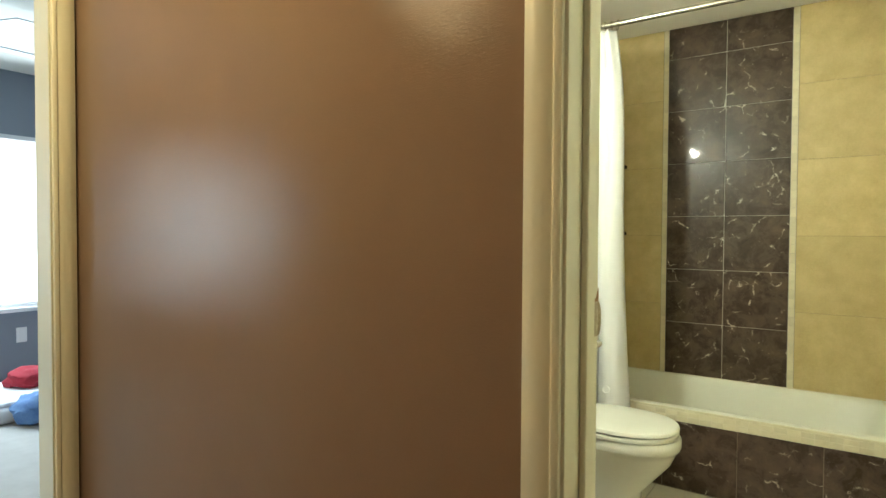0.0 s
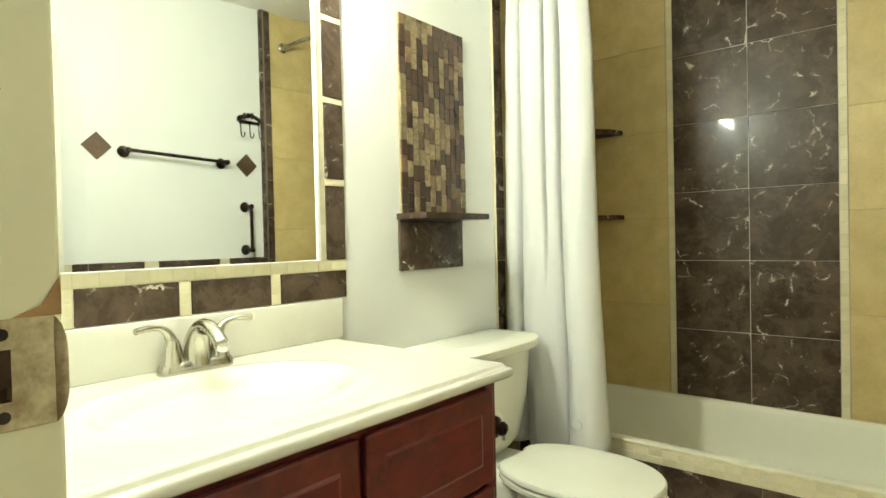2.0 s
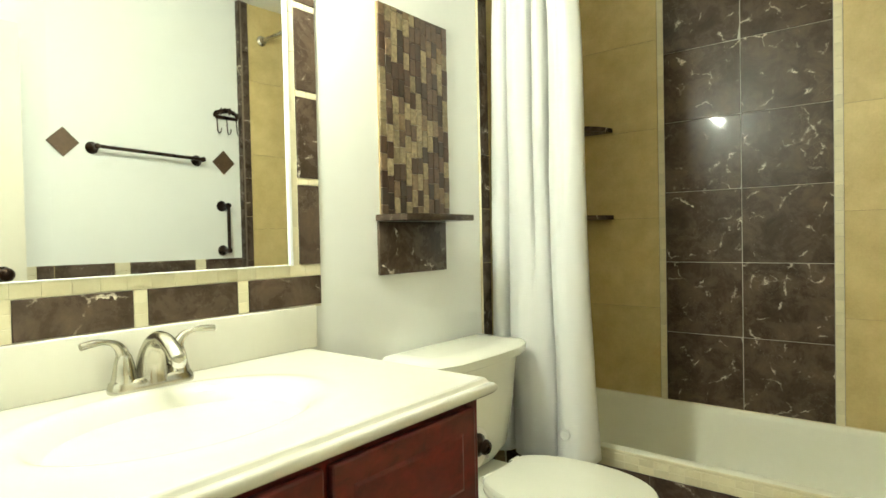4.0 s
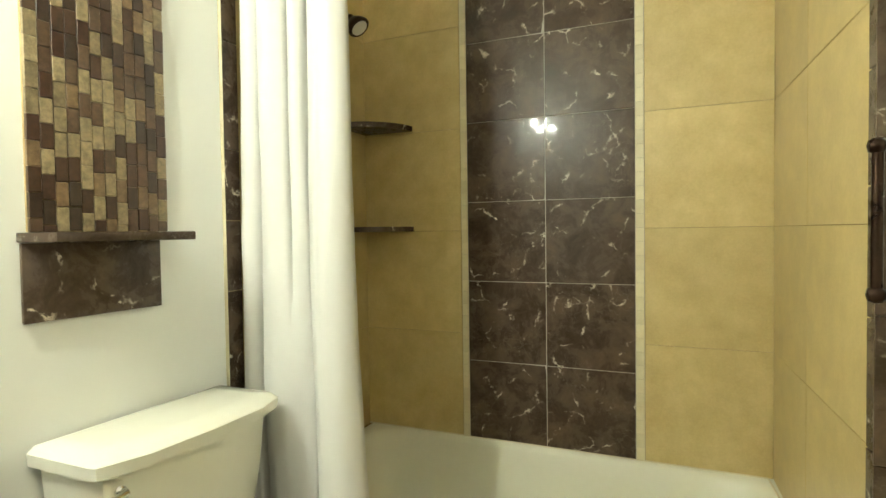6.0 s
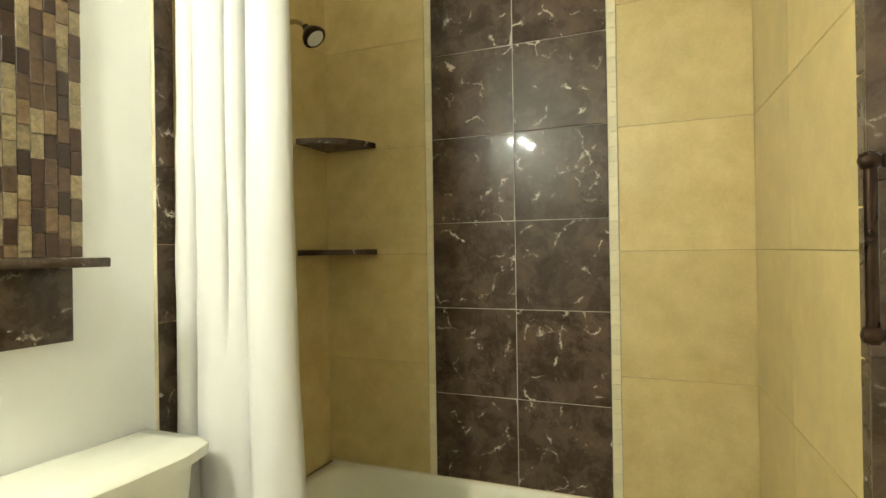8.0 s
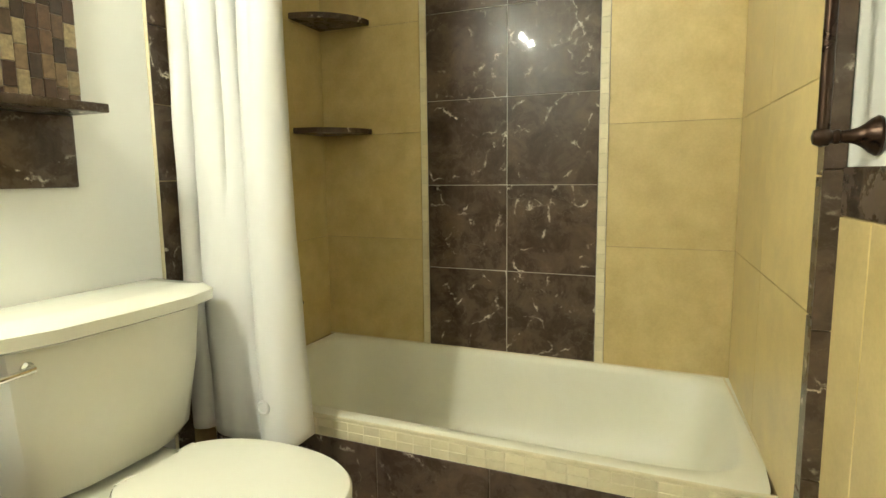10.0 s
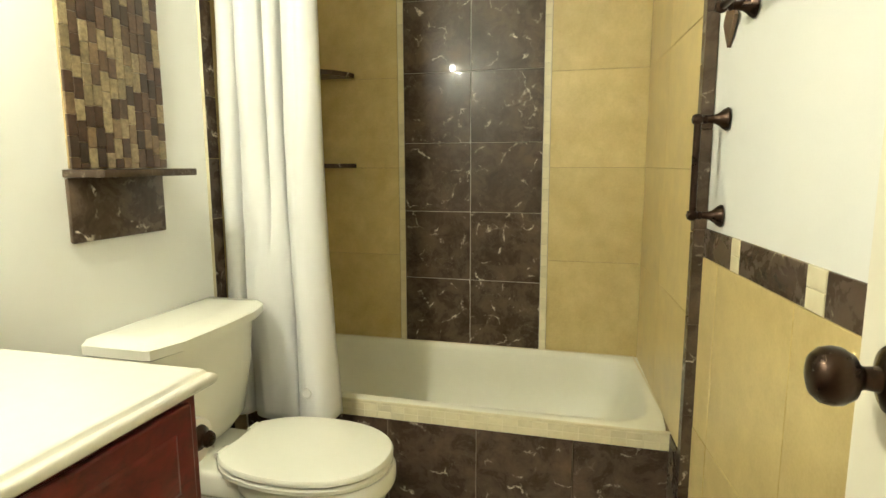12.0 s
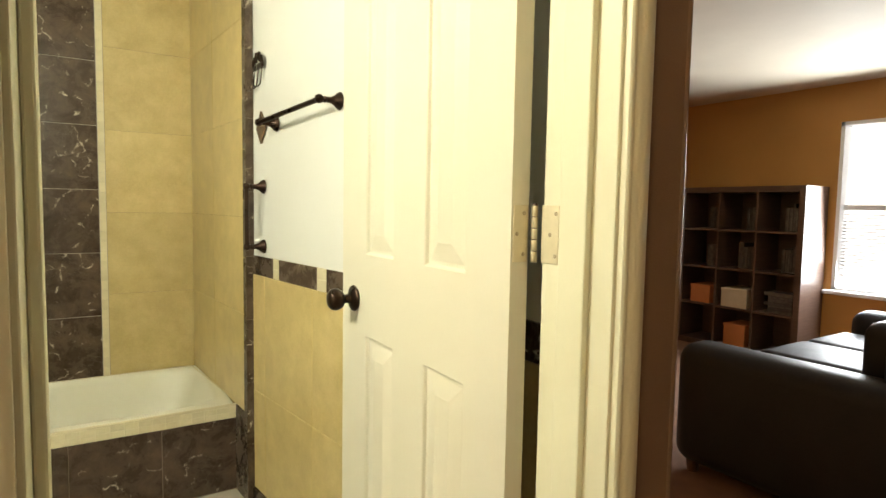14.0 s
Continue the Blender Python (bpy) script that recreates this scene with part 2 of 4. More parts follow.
# mosaic pieces: one of several stones by chance
def mosaic_material():
    m = material("mosaic_stone", (0.2, 0.1, 0.05), 0.22)
    info = node(m, "ShaderNodeObjectInfo")
    r = node(m, "ShaderNodeValToRGB")
    r.color_ramp.interpolation = "CONSTANT"
    stops = ((0.0, (0.050, 0.024, 0.015)), (0.17, (0.075, 0.047, 0.030)), (0.34, (0.205, 0.165, 0.100)), (0.47, (0.036, 0.021, 0.015)),
             (0.62, (0.26, 0.212, 0.130)), (0.76, (0.090, 0.055, 0.035)), (0.90, (0.17, 0.115, 0.065)))
    e = r.color_ramp.elements
    while len(e) < len(stops):
        e.new(0.5)
    for el, (p, c) in zip(e, stops):
        el.position, el.color = p, (*c, 1)
    link(m, info.outputs["Random"], r.inputs[0])
    v = coords(m)
    n = noise_of(m, v, 60.0, 5.0, 0.65)
    base(m, mix(m, 1.0, r.outputs[0], ramp(m, n, ((0.3, (0.50, 0.47, 0.44)), (0.72, (1.35, 1.30, 1.20)))), "MULTIPLY"))
    base(m, ramp(m, n, ((0.3, (0.30,) * 3), (0.7, (0.48,) * 3))), "Roughness")
    bump(m, n, 0.15, 0.002)
    return m


MOSAIC = mosaic_material()


# ---- mesh helpers ----
def mesh_of(name, bm, mat, smooth=False):
    bmesh.ops.recalc_face_normals(bm, faces=bm.faces)
    me = bpy.data.meshes.new(name)
    bm.to_mesh(me)
    bm.free()
    me.materials.append(mat)
    if smooth:
        me.polygons.foreach_set("use_smooth", [True] * len(me.polygons))
        me.set_sharp_from_angle(angle=radians(42))
    return me


def part(name, bm, mat, parent, label="", smooth=False, at=None):
    ob = new(name, mesh_of(name, bm, mat, smooth))
    ob.parent = parent
    if at is not None:
        ob.matrix_basis = at
    return tagged(ob, label)


def thing(name, place, label, category, group="", turn=0.0):
    ob = new(name)
    ob.matrix_basis = pose(*place, 0, 0, turn)
    return tagged(ob, label, category, group)


def structure(name, bm, mat, label="", at=None, smooth=False, category=""):
    ob = new(name, mesh_of(name, bm, mat, smooth))
    if at is not None:
        ob.matrix_basis = at
    return tagged(ob, label, category, kind="structure")


def box(x0, x1, y0, y1, z0, z1, bevel=0.0, seg=2, bm=None):
    made = bmesh.new()
    bmesh.ops.create_cube(made, size=1.0)
    for v in made.verts:
        v.co = Vector((x0 + (v.co.x + 0.5) * (x1 - x0), y0 + (v.co.y + 0.5) * (y1 - y0), z0 + (v.co.z + 0.5) * (z1 - z0)))
    if bevel:
        bmesh.ops.bevel(made, geom=made.edges[:], offset=bevel, segments=seg, affect="EDGES", profile=0.5)
    return join(bm, made)


def join(bm, made):
    if bm is None:
        return made
    tmp = bpy.data.meshes.new("tmp")
    made.to_mesh(tmp)
    made.free()
    bm.from_mesh(tmp)
    bpy.data.meshes.remove(tmp)
    return bm


def loft(rings, closed=True, caps=True, bm=None):
    """Skins rings of points, all of one length."""
    made = bmesh.new()
    rows = [[made.verts.new(p) for p in ring] for ring in rings]
    n = len(rows[0])
    for a, b in zip(rows, rows[1:]):
        for i in range(n if closed else n - 1):
            j = (i + 1) % n
            made.faces.new((a[i], a[j], b[j], b[i]))
    if caps is True:
        made.faces.new(rows[0][::-1])
    if caps:
        made.faces.new(rows[-1])
    return join(bm, made)


def lathe(profile, axis_pose=None, n=24, bm=None):
    """Turns (radius, height) pairs round the z axis of axis_pose."""
    m = axis_pose or Matrix()
    rings = [[m @ Vector((max(r, 1e-4) * math.cos(2 * math.pi * i / n), max(r, 1e-4) * math.sin(2 * math.pi * i / n), h)) for i in range(n)] for r, h in profile]
    return loft(rings, bm=bm)


def tube(path, radius, n=12, bm=None, radii=None):
    pts = [Vector(p) for p in path]
    rings = []
    side = None
    for i, p in enumerate(pts):
        d = (pts[min(i + 1, len(pts) - 1)] - pts[max(i - 1, 0)]).normalized()
        if side is None:
            side = d.orthogonal().normalized()
        side = (side - d * side.dot(d)).normalized()
        up = d.cross(side)
        r = radii[i] if radii else radius
        rings.append([p + r * (math.cos(2 * math.pi * k / n) * side + math.sin(2 * math.pi * k / n) * up) for k in range(n)])
    return loft(rings, bm=bm)


def curve_points(a, b, c, d, n=14):
    """A smooth run from a to d drawn by b and c."""
    a, b, c, d = map(Vector, (a, b, c, d))
    return [(1 - t) ** 3 * a + 3 * (1 - t) ** 2 * t * b + 3 * (1 - t) * t * t * c + t ** 3 * d for t in (i / n for i in range(n + 1))]


def oval(cx, cy, hx, hy, z, power=2.0, n=48):
    out = []
    for i in range(n):
        a = 2 * math.pi * i / n
        c, s = math.cos(a), math.sin(a)
        out.append((cx + hx * math.copysign(abs(c) ** (2 / power), c), cy + hy * math.copysign(abs(s) ** (2 / power), s), z))
    return out


def wall_pose(x, y, angle):
    """Local x runs along the wall, local y points into the room."""
    return pose(x, y, 0, 0, 0, angle)


TILE_MESHES = {}
TILT = random.Random(17)


def tile(parent, u0, u1, z0, z1, mat, thick=0.0035, name="tile", chamfer=0.0012, proud=0.0, turned=0.0):
    """One tile on the face of a wall, lying in the wall's local x and z, its face chamfered."""
    w, h = round(u1 - u0, 4), round(z1 - z0, 4)
    key = (w, h, thick, mat.name, chamfer)
    if key not in TILE_MESHES:
        c = chamfer
        rings = [[(x * (w / 2 - k), d, z * (h / 2 - k)) for x, z in ((-1, -1), (1, -1), (1, 1), (-1, 1))] for k, d in ((0, -0.002), (0, thick - c), (c, thick))]
        TILE_MESHES[key] = mesh_of(name, loft(rings), mat)
    ob = new(name, TILE_MESHES[key])
    ob.parent = parent
    ob.matrix_basis = Matrix.Translation(((u0 + u1) / 2, proud, (z0 + z1) / 2)) @ pose(0, 0, 0, TILT.gauss(0, 0.10), 0, turned + TILT.gauss(0, 0.10))
    return ob

# ---- large structure ----
CEIL, LIVING_CEIL = 2.42, 2.335
YIN, YHALL = 0.386, 0.245          # the doorway wall's two faces
JAMB_L, JAMB_R, DOOR_H = 0.913, 1.558, 2.04


BEND_Y = 1.245


def right_x(y):
    """The painted right wall: straight by the door, askew towards the tub."""
    return 1.547 + 0.13 * min(2.105 - y, 2.105 - BEND_Y)


FLOOR_RIM = 0.385

# bathroom walls
wall_left = structure("wall_left", box(-0.10, 0.0, YIN, 2.130, 0, CEIL), WHITE_WALL, "smooth white painted bathroom wall")
wall_right = structure("wall_right", loft([[(right_x(YIN), YIN, z), (right_x(BEND_Y), BEND_Y, z), (right_x(2.105), 2.105, z), (1.688, 2.105, z), (1.688, YIN, z)] for z in (0, CEIL)]), WHITE_WALL, "smooth white painted bathroom wall above a tiled dado")


def tiled_wall(name, start, end, label):
    a, b = Vector(start), Vector(end)
    d = b - a
    return structure(name, box(0, d.length, -0.12, 0.0, 0, CEIL), GROUT, label, wall_pose(a.x, a.y, math.degrees(math.atan2(d.y, d.x)))), d.length


# the tub recess narrows a little askew towards its back wall
BACK_L, BACK_R, BACK_Y = -0.060, 1.447, 3.0
wall_back, back_len = tiled_wall("wall_back", (BACK_R + 0.012, BACK_Y + 0.0035), (BACK_L - 0.012, BACK_Y + 0.0035), "tub wall of golden beige tiles with a dark marble stripe")
wall_tub_left, left_len = tiled_wall("wall_tub_left", (BACK_L - 0.008, BACK_Y + 0.10), (-0.004, 2.105), "golden beige tiled side wall of the tub recess")
wall_tub_right, right_len = tiled_wall("wall_tub_right", (1.532, 2.105), (BACK_R + 0.008, BACK_Y + 0.10), "golden beige tiled side wall of the tub recess")
trim_end = structure("trim_tub_end", box(1.519, 1.5465, 2.092, 2.1045, 0.0, CEIL), DARK_GROUT, "dark marble edge beside the tub")
trim_z = [0.0, 0.27, 0.53, 0.79, 1.05, 1.31, 1.60, 1.87, 2.14, CEIL]
structure("ceiling", box(-0.2, 1.72, YIN, 3.2, CEIL, CEIL + 0.1), CEILING, "plain off-white bathroom ceiling")
floor = structure("floor", box(-0.1, 1.6, YHALL, 3.1, -0.1, -0.008), GROUT, "floor of pale glazed square tiles")

# doorway wall: brown towards the hall, white towards the bathroom
for nm, x0, x1, z0, z1 in (("wall_hall_left", -0.70, JAMB_L - 0.02, 0, CEIL), ("wall_hall_right", JAMB_R + 0.02, 1.70, 0, CEIL), ("wall_hall_over_door", JAMB_L - 0.02, JAMB_R + 0.02, DOOR_H + 0.02, CEIL)):
    structure(nm, box(x0, x1, YHALL, YIN - 0.012, z0, z1), BROWN_WALL, "glossy brown painted hall wall")
    if nm != "wall_hall_left":
        structure(nm.replace("hall", "bath"), box(x0, min(x1, right_x(YIN)), YIN - 0.012, YIN, z0, z1), WHITE_WALL, "white painted wall beside the bathroom door")
structure("wall_bath_left", box(0, JAMB_L - 0.02, YIN - 0.012, YIN, 0, CEIL), WHITE_WALL, "white painted wall beside the bathroom door")
structure("trim_wall_corner", lathe(((0.0001, 0.0), (0.009, 0.0), (0.009, LIVING_CEIL), (0.0001, LIVING_CEIL)), pose(1.699, YHALL + 0.007, 0), 16), BROWN_WALL, "brown rounded corner of the hall wall", smooth=True)
structure("wall_living_side", box(1.69, 1.70, YIN - 0.012, 4.6, 0, CEIL), ORANGE_WALL, "orange painted living room wall")

# hall
structure("wall_hall_back", box(-0.80, 1.70, -1.25, -1.10, 0, CEIL), BROWN_WALL, "glossy brown painted hall wall")
structure("floor_hall", box(-0.80, 6.4, -3.0, YHALL, -0.1, 0.0), CARPET, "reddish brown carpet of hall and living room")
structure("floor_living", box(1.69, 6.4, YHALL, 4.7, -0.1, 0.0), CARPET, "reddish brown living room carpet")
structure("ceiling_hall", box(-0.80, 1.69, -1.25, YIN - 0.002, CEIL, CEIL + 0.1), CEILING, "plain off-white hall ceiling")

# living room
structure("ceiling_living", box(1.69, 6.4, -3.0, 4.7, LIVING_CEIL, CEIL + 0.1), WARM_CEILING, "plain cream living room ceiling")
LX = 6.30
WIN_Y0, WIN_Y1, WIN_Z0, WIN_Z1 = 0.74, 2.03, 0.62, 2.02
for nm, y0, y1, z0, z1 in (("wall_living_far_a", WIN_Y1, 4.7, 0, CEIL), ("wall_living_far_b", -3.0, WIN_Y0, 0, CEIL), ("wall_living_far_c", WIN_Y0, WIN_Y1, 0, WIN_Z0), ("wall_living_far_d", WIN_Y0, WIN_Y1, WIN_Z1, CEIL)):
    structure(nm, box(LX, LX + 0.15, y0, y1, z0, z1), ORANGE_WALL, "orange painted living room wall")
structure("wall_living_end", box(1.70, 6.4, 4.6, 4.7, 0, CEIL), ORANGE_WALL, "orange painted living room wall")
structure("wall_living_near", box(1.60, 6.4, -3.1, -3.0, 0, CEIL), ORANGE_WALL, "orange painted living room wall")
structure("wall_living_west", box(1.60, 1.70, -3.0, -1.25, 0, CEIL), ORANGE_WALL, "orange painted living room wall")

# bedroom
BX = -3.90
for nm, y0, y1, z0, z1 in (("wall_bedroom_east_a", 0.19, 2.6, 0, CEIL), ("wall_bedroom_east_b", -3.6, -0.60, 0, CEIL), ("wall_bedroom_east_c", -0.60, 0.19, DOOR_H + 0.02, CEIL)):
    structure(nm, box(-0.80, -0.70, y0, min(y1, 0.245) if "_a" in nm else y1, z0, z1), BROWN_WALL, "brown painted hall end wall")
structure("wall_bedroom_side", box(-0.80, -0.70, 0.245, 2.6, 0, CEIL), GREY_WALL, "grey blue painted bedroom wall")
W1, W2 = (0.25, 1.75), (-3.1, -1.75)
BZ0, BZ1 = 0.63, 1.94
for nm, y0, y1, z0, z1 in (("a", W1[1], 2.6, 0, CEIL), ("b", W2[1], W1[0], 0, CEIL), ("c", -3.6, W2[0], 0, CEIL), ("d", W1[0], W1[1], 0, BZ0), ("e", W1[0], W1[1], BZ1, CEIL), ("f", W2[0], W2[1], 0, BZ0), ("g", W2[0], W2[1], BZ1, CEIL)):
    structure("wall_bedroom_west_" + nm, box(BX - 0.15, BX, y0, y1, z0, z1), GREY_WALL, "grey blue painted bedroom wall")
structure("wall_bedroom_north", box(-4.0, -0.70, 2.6, 2.7, 0, CEIL), GREY_WALL, "grey blue painted bedroom wall")
structure("wall_bedroom_south", box(-4.0, -0.70, -3.7, -3.6, 0, CEIL), GREY_WALL, "grey blue painted bedroom wall")
structure("ceiling_bedroom", box(-4.05, -0.70, -3.7, 2.7, CEIL, CEIL + 0.1), CEILING, "white bedroom ceiling")
structure("floor_bedroom", box(-4.05, -0.80, -3.7, 2.7, -0.1, 0.0), PALE_CARPET, "pale bedroom carpet")


# ---- openings: casings, jambs, windows ----
CASING_PROFILE = ((0.0, 0.0), (0.0, 0.010), (0.004, 0.0135), (0.011, 0.014), (0.014, 0.0115), (0.017, 0.0125), (0.022, 0.0165), (0.040, 0.0185), (0.050, 0.0185), (0.055, 0.016), (0.060, 0.0155), (0.060, 0.0))


def casing_leg(z0, z1, flip=1):
    """A moulded board standing up: across in x from 0 outward, proud in -y."""
    return loft([[(flip * a, -b, z) for a, b in CASING_PROFILE] for z in (z0, z1)])


def casing_head(x0, x1, z):
    return loft([[(x, -b, z + a) for a, b in CASING_PROFILE] for x in (x0, x1)])


door_case = structure("door_1", box(JAMB_L - 0.02, JAMB_L, YHALL, YIN, 0, DOOR_H, 0.002), TRIM, "cream painted bathroom door frame", category="door frame")
part("jamb", box(JAMB_R, JAMB_R + 0.02, YHALL, YIN, 0, DOOR_H, 0.002), TRIM, door_case)
part("head_jamb", box(JAMB_L - 0.02, JAMB_R + 0.02, YHALL, YIN, DOOR_H, DOOR_H + 0.02, 0.002), TRIM, door_case)
STOP0, STOP1 = 0.304, 0.340
part("door_stop", box(JAMB_L, JAMB_L + 0.012, STOP0, STOP1, 0, DOOR_H, 0.003), TRIM, door_case)
part("door_stop", box(JAMB_R - 0.012, JAMB_R, 0.286, STOP1, 0, DOOR_H, 0.003), TRIM, door_case)
part("door_stop", box(JAMB_L, JAMB_R, STOP0, STOP1, DOOR_H - 0.011, DOOR_H, 0.003), TRIM, door_case)
for x, flip in ((JAMB_L - 0.006, -1), (JAMB_R + 0.006, 1)):
    part("casing", casing_leg(0, DOOR_H + 0.006, flip), TRIM, door_case, smooth=True, at=Matrix.Translation((x, YHALL, 0)) @ Matrix.Diagonal((1.0 if flip < 0 else 0.66, 1, 1, 1)))
part("casing", casing_head(JAMB_L - 0.066, JAMB_R + 0.046, DOOR_H + 0.006), TRIM, door_case, smooth=True, at=Matrix.Translation((0, YHALL, 0)))

# strike plate, worn, with chipped paint above it
strike = part("strike_plate", box(JAMB_L, JAMB_L + 0.0025, 0.343, 0.382, 1.030, 1.090, 0.001), STEEL, door_case, "worn painted steel strike plate")
part("lip", loft([[(JAMB_L + q + 0.0035 * math.sin(t), 0.381 + 0.006 * (1 - math.cos(t)) + 0.0012 * t, 1.060 + k * h) for q, k in ((0.0016, -1), (0.0022, -0.6), (0.0024, 0.6), (0.0016, 1), (0.0, 1), (0.0, -1))] for t, h in ((0, 0.030), (0.3, 0.0295), (0.6, 0.028), (0.9, 0.025), (1.15, 0.020), (1.3, 0.014))]), STEEL, strike, smooth=True)
part("latch_hole", box(JAMB_L + 0.002, JAMB_L + 0.0032, 0.348, 0.361, 1.046, 1.074, 0.0004), BRONZE, strike)
for z in (1.038, 1.082):
    part("screw", lathe(((0.0001, 0.0), (0.0034, 0.0), (0.003, 0.0008), (0.0001, 0.001)), pose(JAMB_L + 0.0025, 0.357, z, 0, 90, 0), 10), BLACK, strike)
part("chipped_paint", loft([[(JAMB_L + q, 0.362 + dy, 1.090), (JAMB_L + q, 0.3855, 1.090), (JAMB_L + q, 0.3855, 1.090 + h), (JAMB_L + q, 0.376 + dy, 1.096)] for q, dy, h in ((0.0004, 0.0, 0.022), (0.0014, 0.0, 0.0222))]), BARE_WOOD, door_case, "bare wood where the paint has chipped")

for y, z, w, h in ((0.360, 1.212, 0.0012, 0.0022), (0.354, 1.140, 0.0040, 0.0014)):
    part("paint_chip", loft([[(JAMB_L + q, y + w * k * math.cos(a), z + h * k * math.sin(a)) for a, k in ((0.2, 1.0), (1.1, 0.6), (2.4, 1.1), (3.5, 0.8), (4.6, 1.0), (5.6, 0.7))] for q in (0.0001, 0.0004)]), BARE_WOOD, door_case)

# bedroom doorway frame at the end of the hall
bed_case = structure("door_2", box(-0.80, -0.70, 0.172, 0.19, 0, DOOR_H, 0.002), TRIM, "cream painted bedroom door frame", category="door frame")
part("jamb", box(-0.80, -0.70, -0.60, -0.582, 0, DOOR_H, 0.002), TRIM, bed_case)
part("head_jamb", box(-0.80, -0.70, -0.60, 0.19, DOOR_H, DOOR_H + 0.02, 0.002), TRIM, bed_case)
for y, flip in ((0.178, 1), (-0.588, -1)):
    part("casing", casing_leg(0, DOOR_H + 0.006, flip), TRIM, bed_case, smooth=True, at=pose(-0.70, y, 0, 0, 0, 90))
part("casing", casing_head(-0.648, 0.238, DOOR_H + 0.006), TRIM, bed_case, smooth=True, at=pose(-0.70, 0, 0, 0, 0, 90))


def window(name, x, y0, y1, z0, z1, side, label, slats):
    """A sash window in a wall at x; side is +1 where the room lies towards +x."""
    w = structure(name, box(x - 0.14 * side if side > 0 else x, x if side > 0 else x + 0.14, y0, y0 + 0.03, z0, z1), VINYL, label, category="window")
    a, b = sorted((x - 0.14 * side, x))
    part("window_frame", box(a, b, y1 - 0.03, y1, z0, z1), VINYL, w)
    part("window_frame", box(a, b, y0, y1, z1 - 0.03, z1), VINYL, w)
    part("window_frame", box(a, b, y0, y1, z0, z0 + 0.03), VINYL, w)
    if slats:
        part("meeting_rail", box(x - 0.09 * side - 0.02, x - 0.09 * side + 0.02, y0, y1, (z0 + z1) / 2 - 0.025, (z0 + z1) / 2 + 0.02, 0.004), VINYL, w)
    part("window_sill", box(*sorted((x - 0.02 * side, x + 0.05 * side)), y0 - 0.05, y1 + 0.05, z0 - 0.03, z0 + 0.004, 0.006), VINYL, w)
    pane = part("pane", box(x - 0.092 * side - 0.002, x - 0.092 * side + 0.002, y0 + 0.02, y1 - 0.02, z0 + 0.02, z1 - 0.02), GLASS, w)
    pane.visible_shadow = False
    for i in range(slats):
        z = z0 + 0.05 + i * 0.028
        part("blind_slat", loft([[(x - 0.045 * side + side * 0.012 * c - 0.001 * s, y, z + 0.006 * c) for c, s in ((-1, 0), (1, 0), (1, 1.5), (-1, 1.5))] for y in (y0 + 0.04, y1 - 0.04)]), VINYL, w)
    return w


window("window_1", LX, WIN_Y0, WIN_Y1, WIN_Z0, WIN_Z1, -1, "bright white sash window with open blinds above a sill", 22)
window("window_2", BX, *W1, BZ0, BZ1, 1, "overbright white bedroom window", 0)
window("window_3", BX, *W2, BZ0, BZ1, 1, "overbright white bedroom window", 0)
structure("backdrop", box(LX + 0.9, LX + 0.92, -1.5, 4.5, -0.5, 3.5), glow, "bright hazy daylight outside the window")
structure("backdrop_2", box(BX - 0.92, BX - 0.9, -5.0, 4.0, -0.5, 3.5), glow, "bright hazy daylight outside the window")

# baseboards
ASKEW = wall_pose(right_x(BEND_Y), BEND_Y, math.degrees(math.atan2(1, -0.13)))
ASKEW_LEN = (2.105 - BEND_Y) * math.hypot(1, 0.13)
BY_DOOR = wall_pose(right_x(YIN), YIN, 90)
structure("baseboard_1", box(0, ASKEW_LEN, 0.0, 0.012, 0.0, 0.085, 0.002), DARK_TILE, "dark marble baseboard strip along the tiled wall", ASKEW)
structure("baseboard_2", box(0, BEND_Y - YIN, 0.0, 0.012, 0.0, 0.085, 0.002), DARK_TILE, "dark marble baseboard strip along the tiled wall", BY_DOOR)


# ---- bathroom: large things ----
def bathtub():
    t = thing("bathtub", (0.75, 2.63, 0), "white enamelled bathtub set in a tiled surround", "bathtub")
    # inside outline shrinks down to the floor of the tub; local coordinates round (0.75, 2.63)
    cx, cy = 0.73 - 0.75, 2.655 - 2.63
    rings = []
    for hx, hy, z, p in ((0.74, 0.34, 0.0, 40), (0.775, 0.372, 0.372, 40), (0.775, 0.372, FLOOR_RIM, 40), (0.770, 0.367, FLOOR_RIM + 0.003, 40), (0.735, 0.332, FLOOR_RIM + 0.003, 9), (0.727, 0.324, FLOOR_RIM - 0.002, 8),
                         (0.720, 0.318, FLOOR_RIM - 0.018, 7), (0.690, 0.296, 0.25, 6), (0.650, 0.262, 0.14, 5), (0.600, 0.225, 0.085, 4), (0.50, 0.165, 0.068, 3.5), (0.02, 0.02, 0.066, 3)):
        rings.append(oval(cx, cy, hx, hy, z, p, 96))
    part("basin", loft(rings, caps=True), ENAMEL, t, smooth=True)
    z = FLOOR_RIM + 0.003
    part("caulk", tube([(0.694, 0.368, z), (-0.2, 0.368, z), (-0.808, 0.368, z)], 0.0035, 8), PALE_TILE, t, "cream caulk bead")
    part("caulk", tube([(0.694, 0.366, z), (0.735, 0.0, z), (0.772, -0.362, z)], 0.0035, 8), PALE_TILE, t, "cream caulk bead")
    part("drain", lathe(((0.0001, 0.0), (0.03, 0.0), (0.028, 0.003), (0.0001, 0.002)), pose(-0.55, 0.03, 0.072)), CHROME, t)
    return t


bathtub()

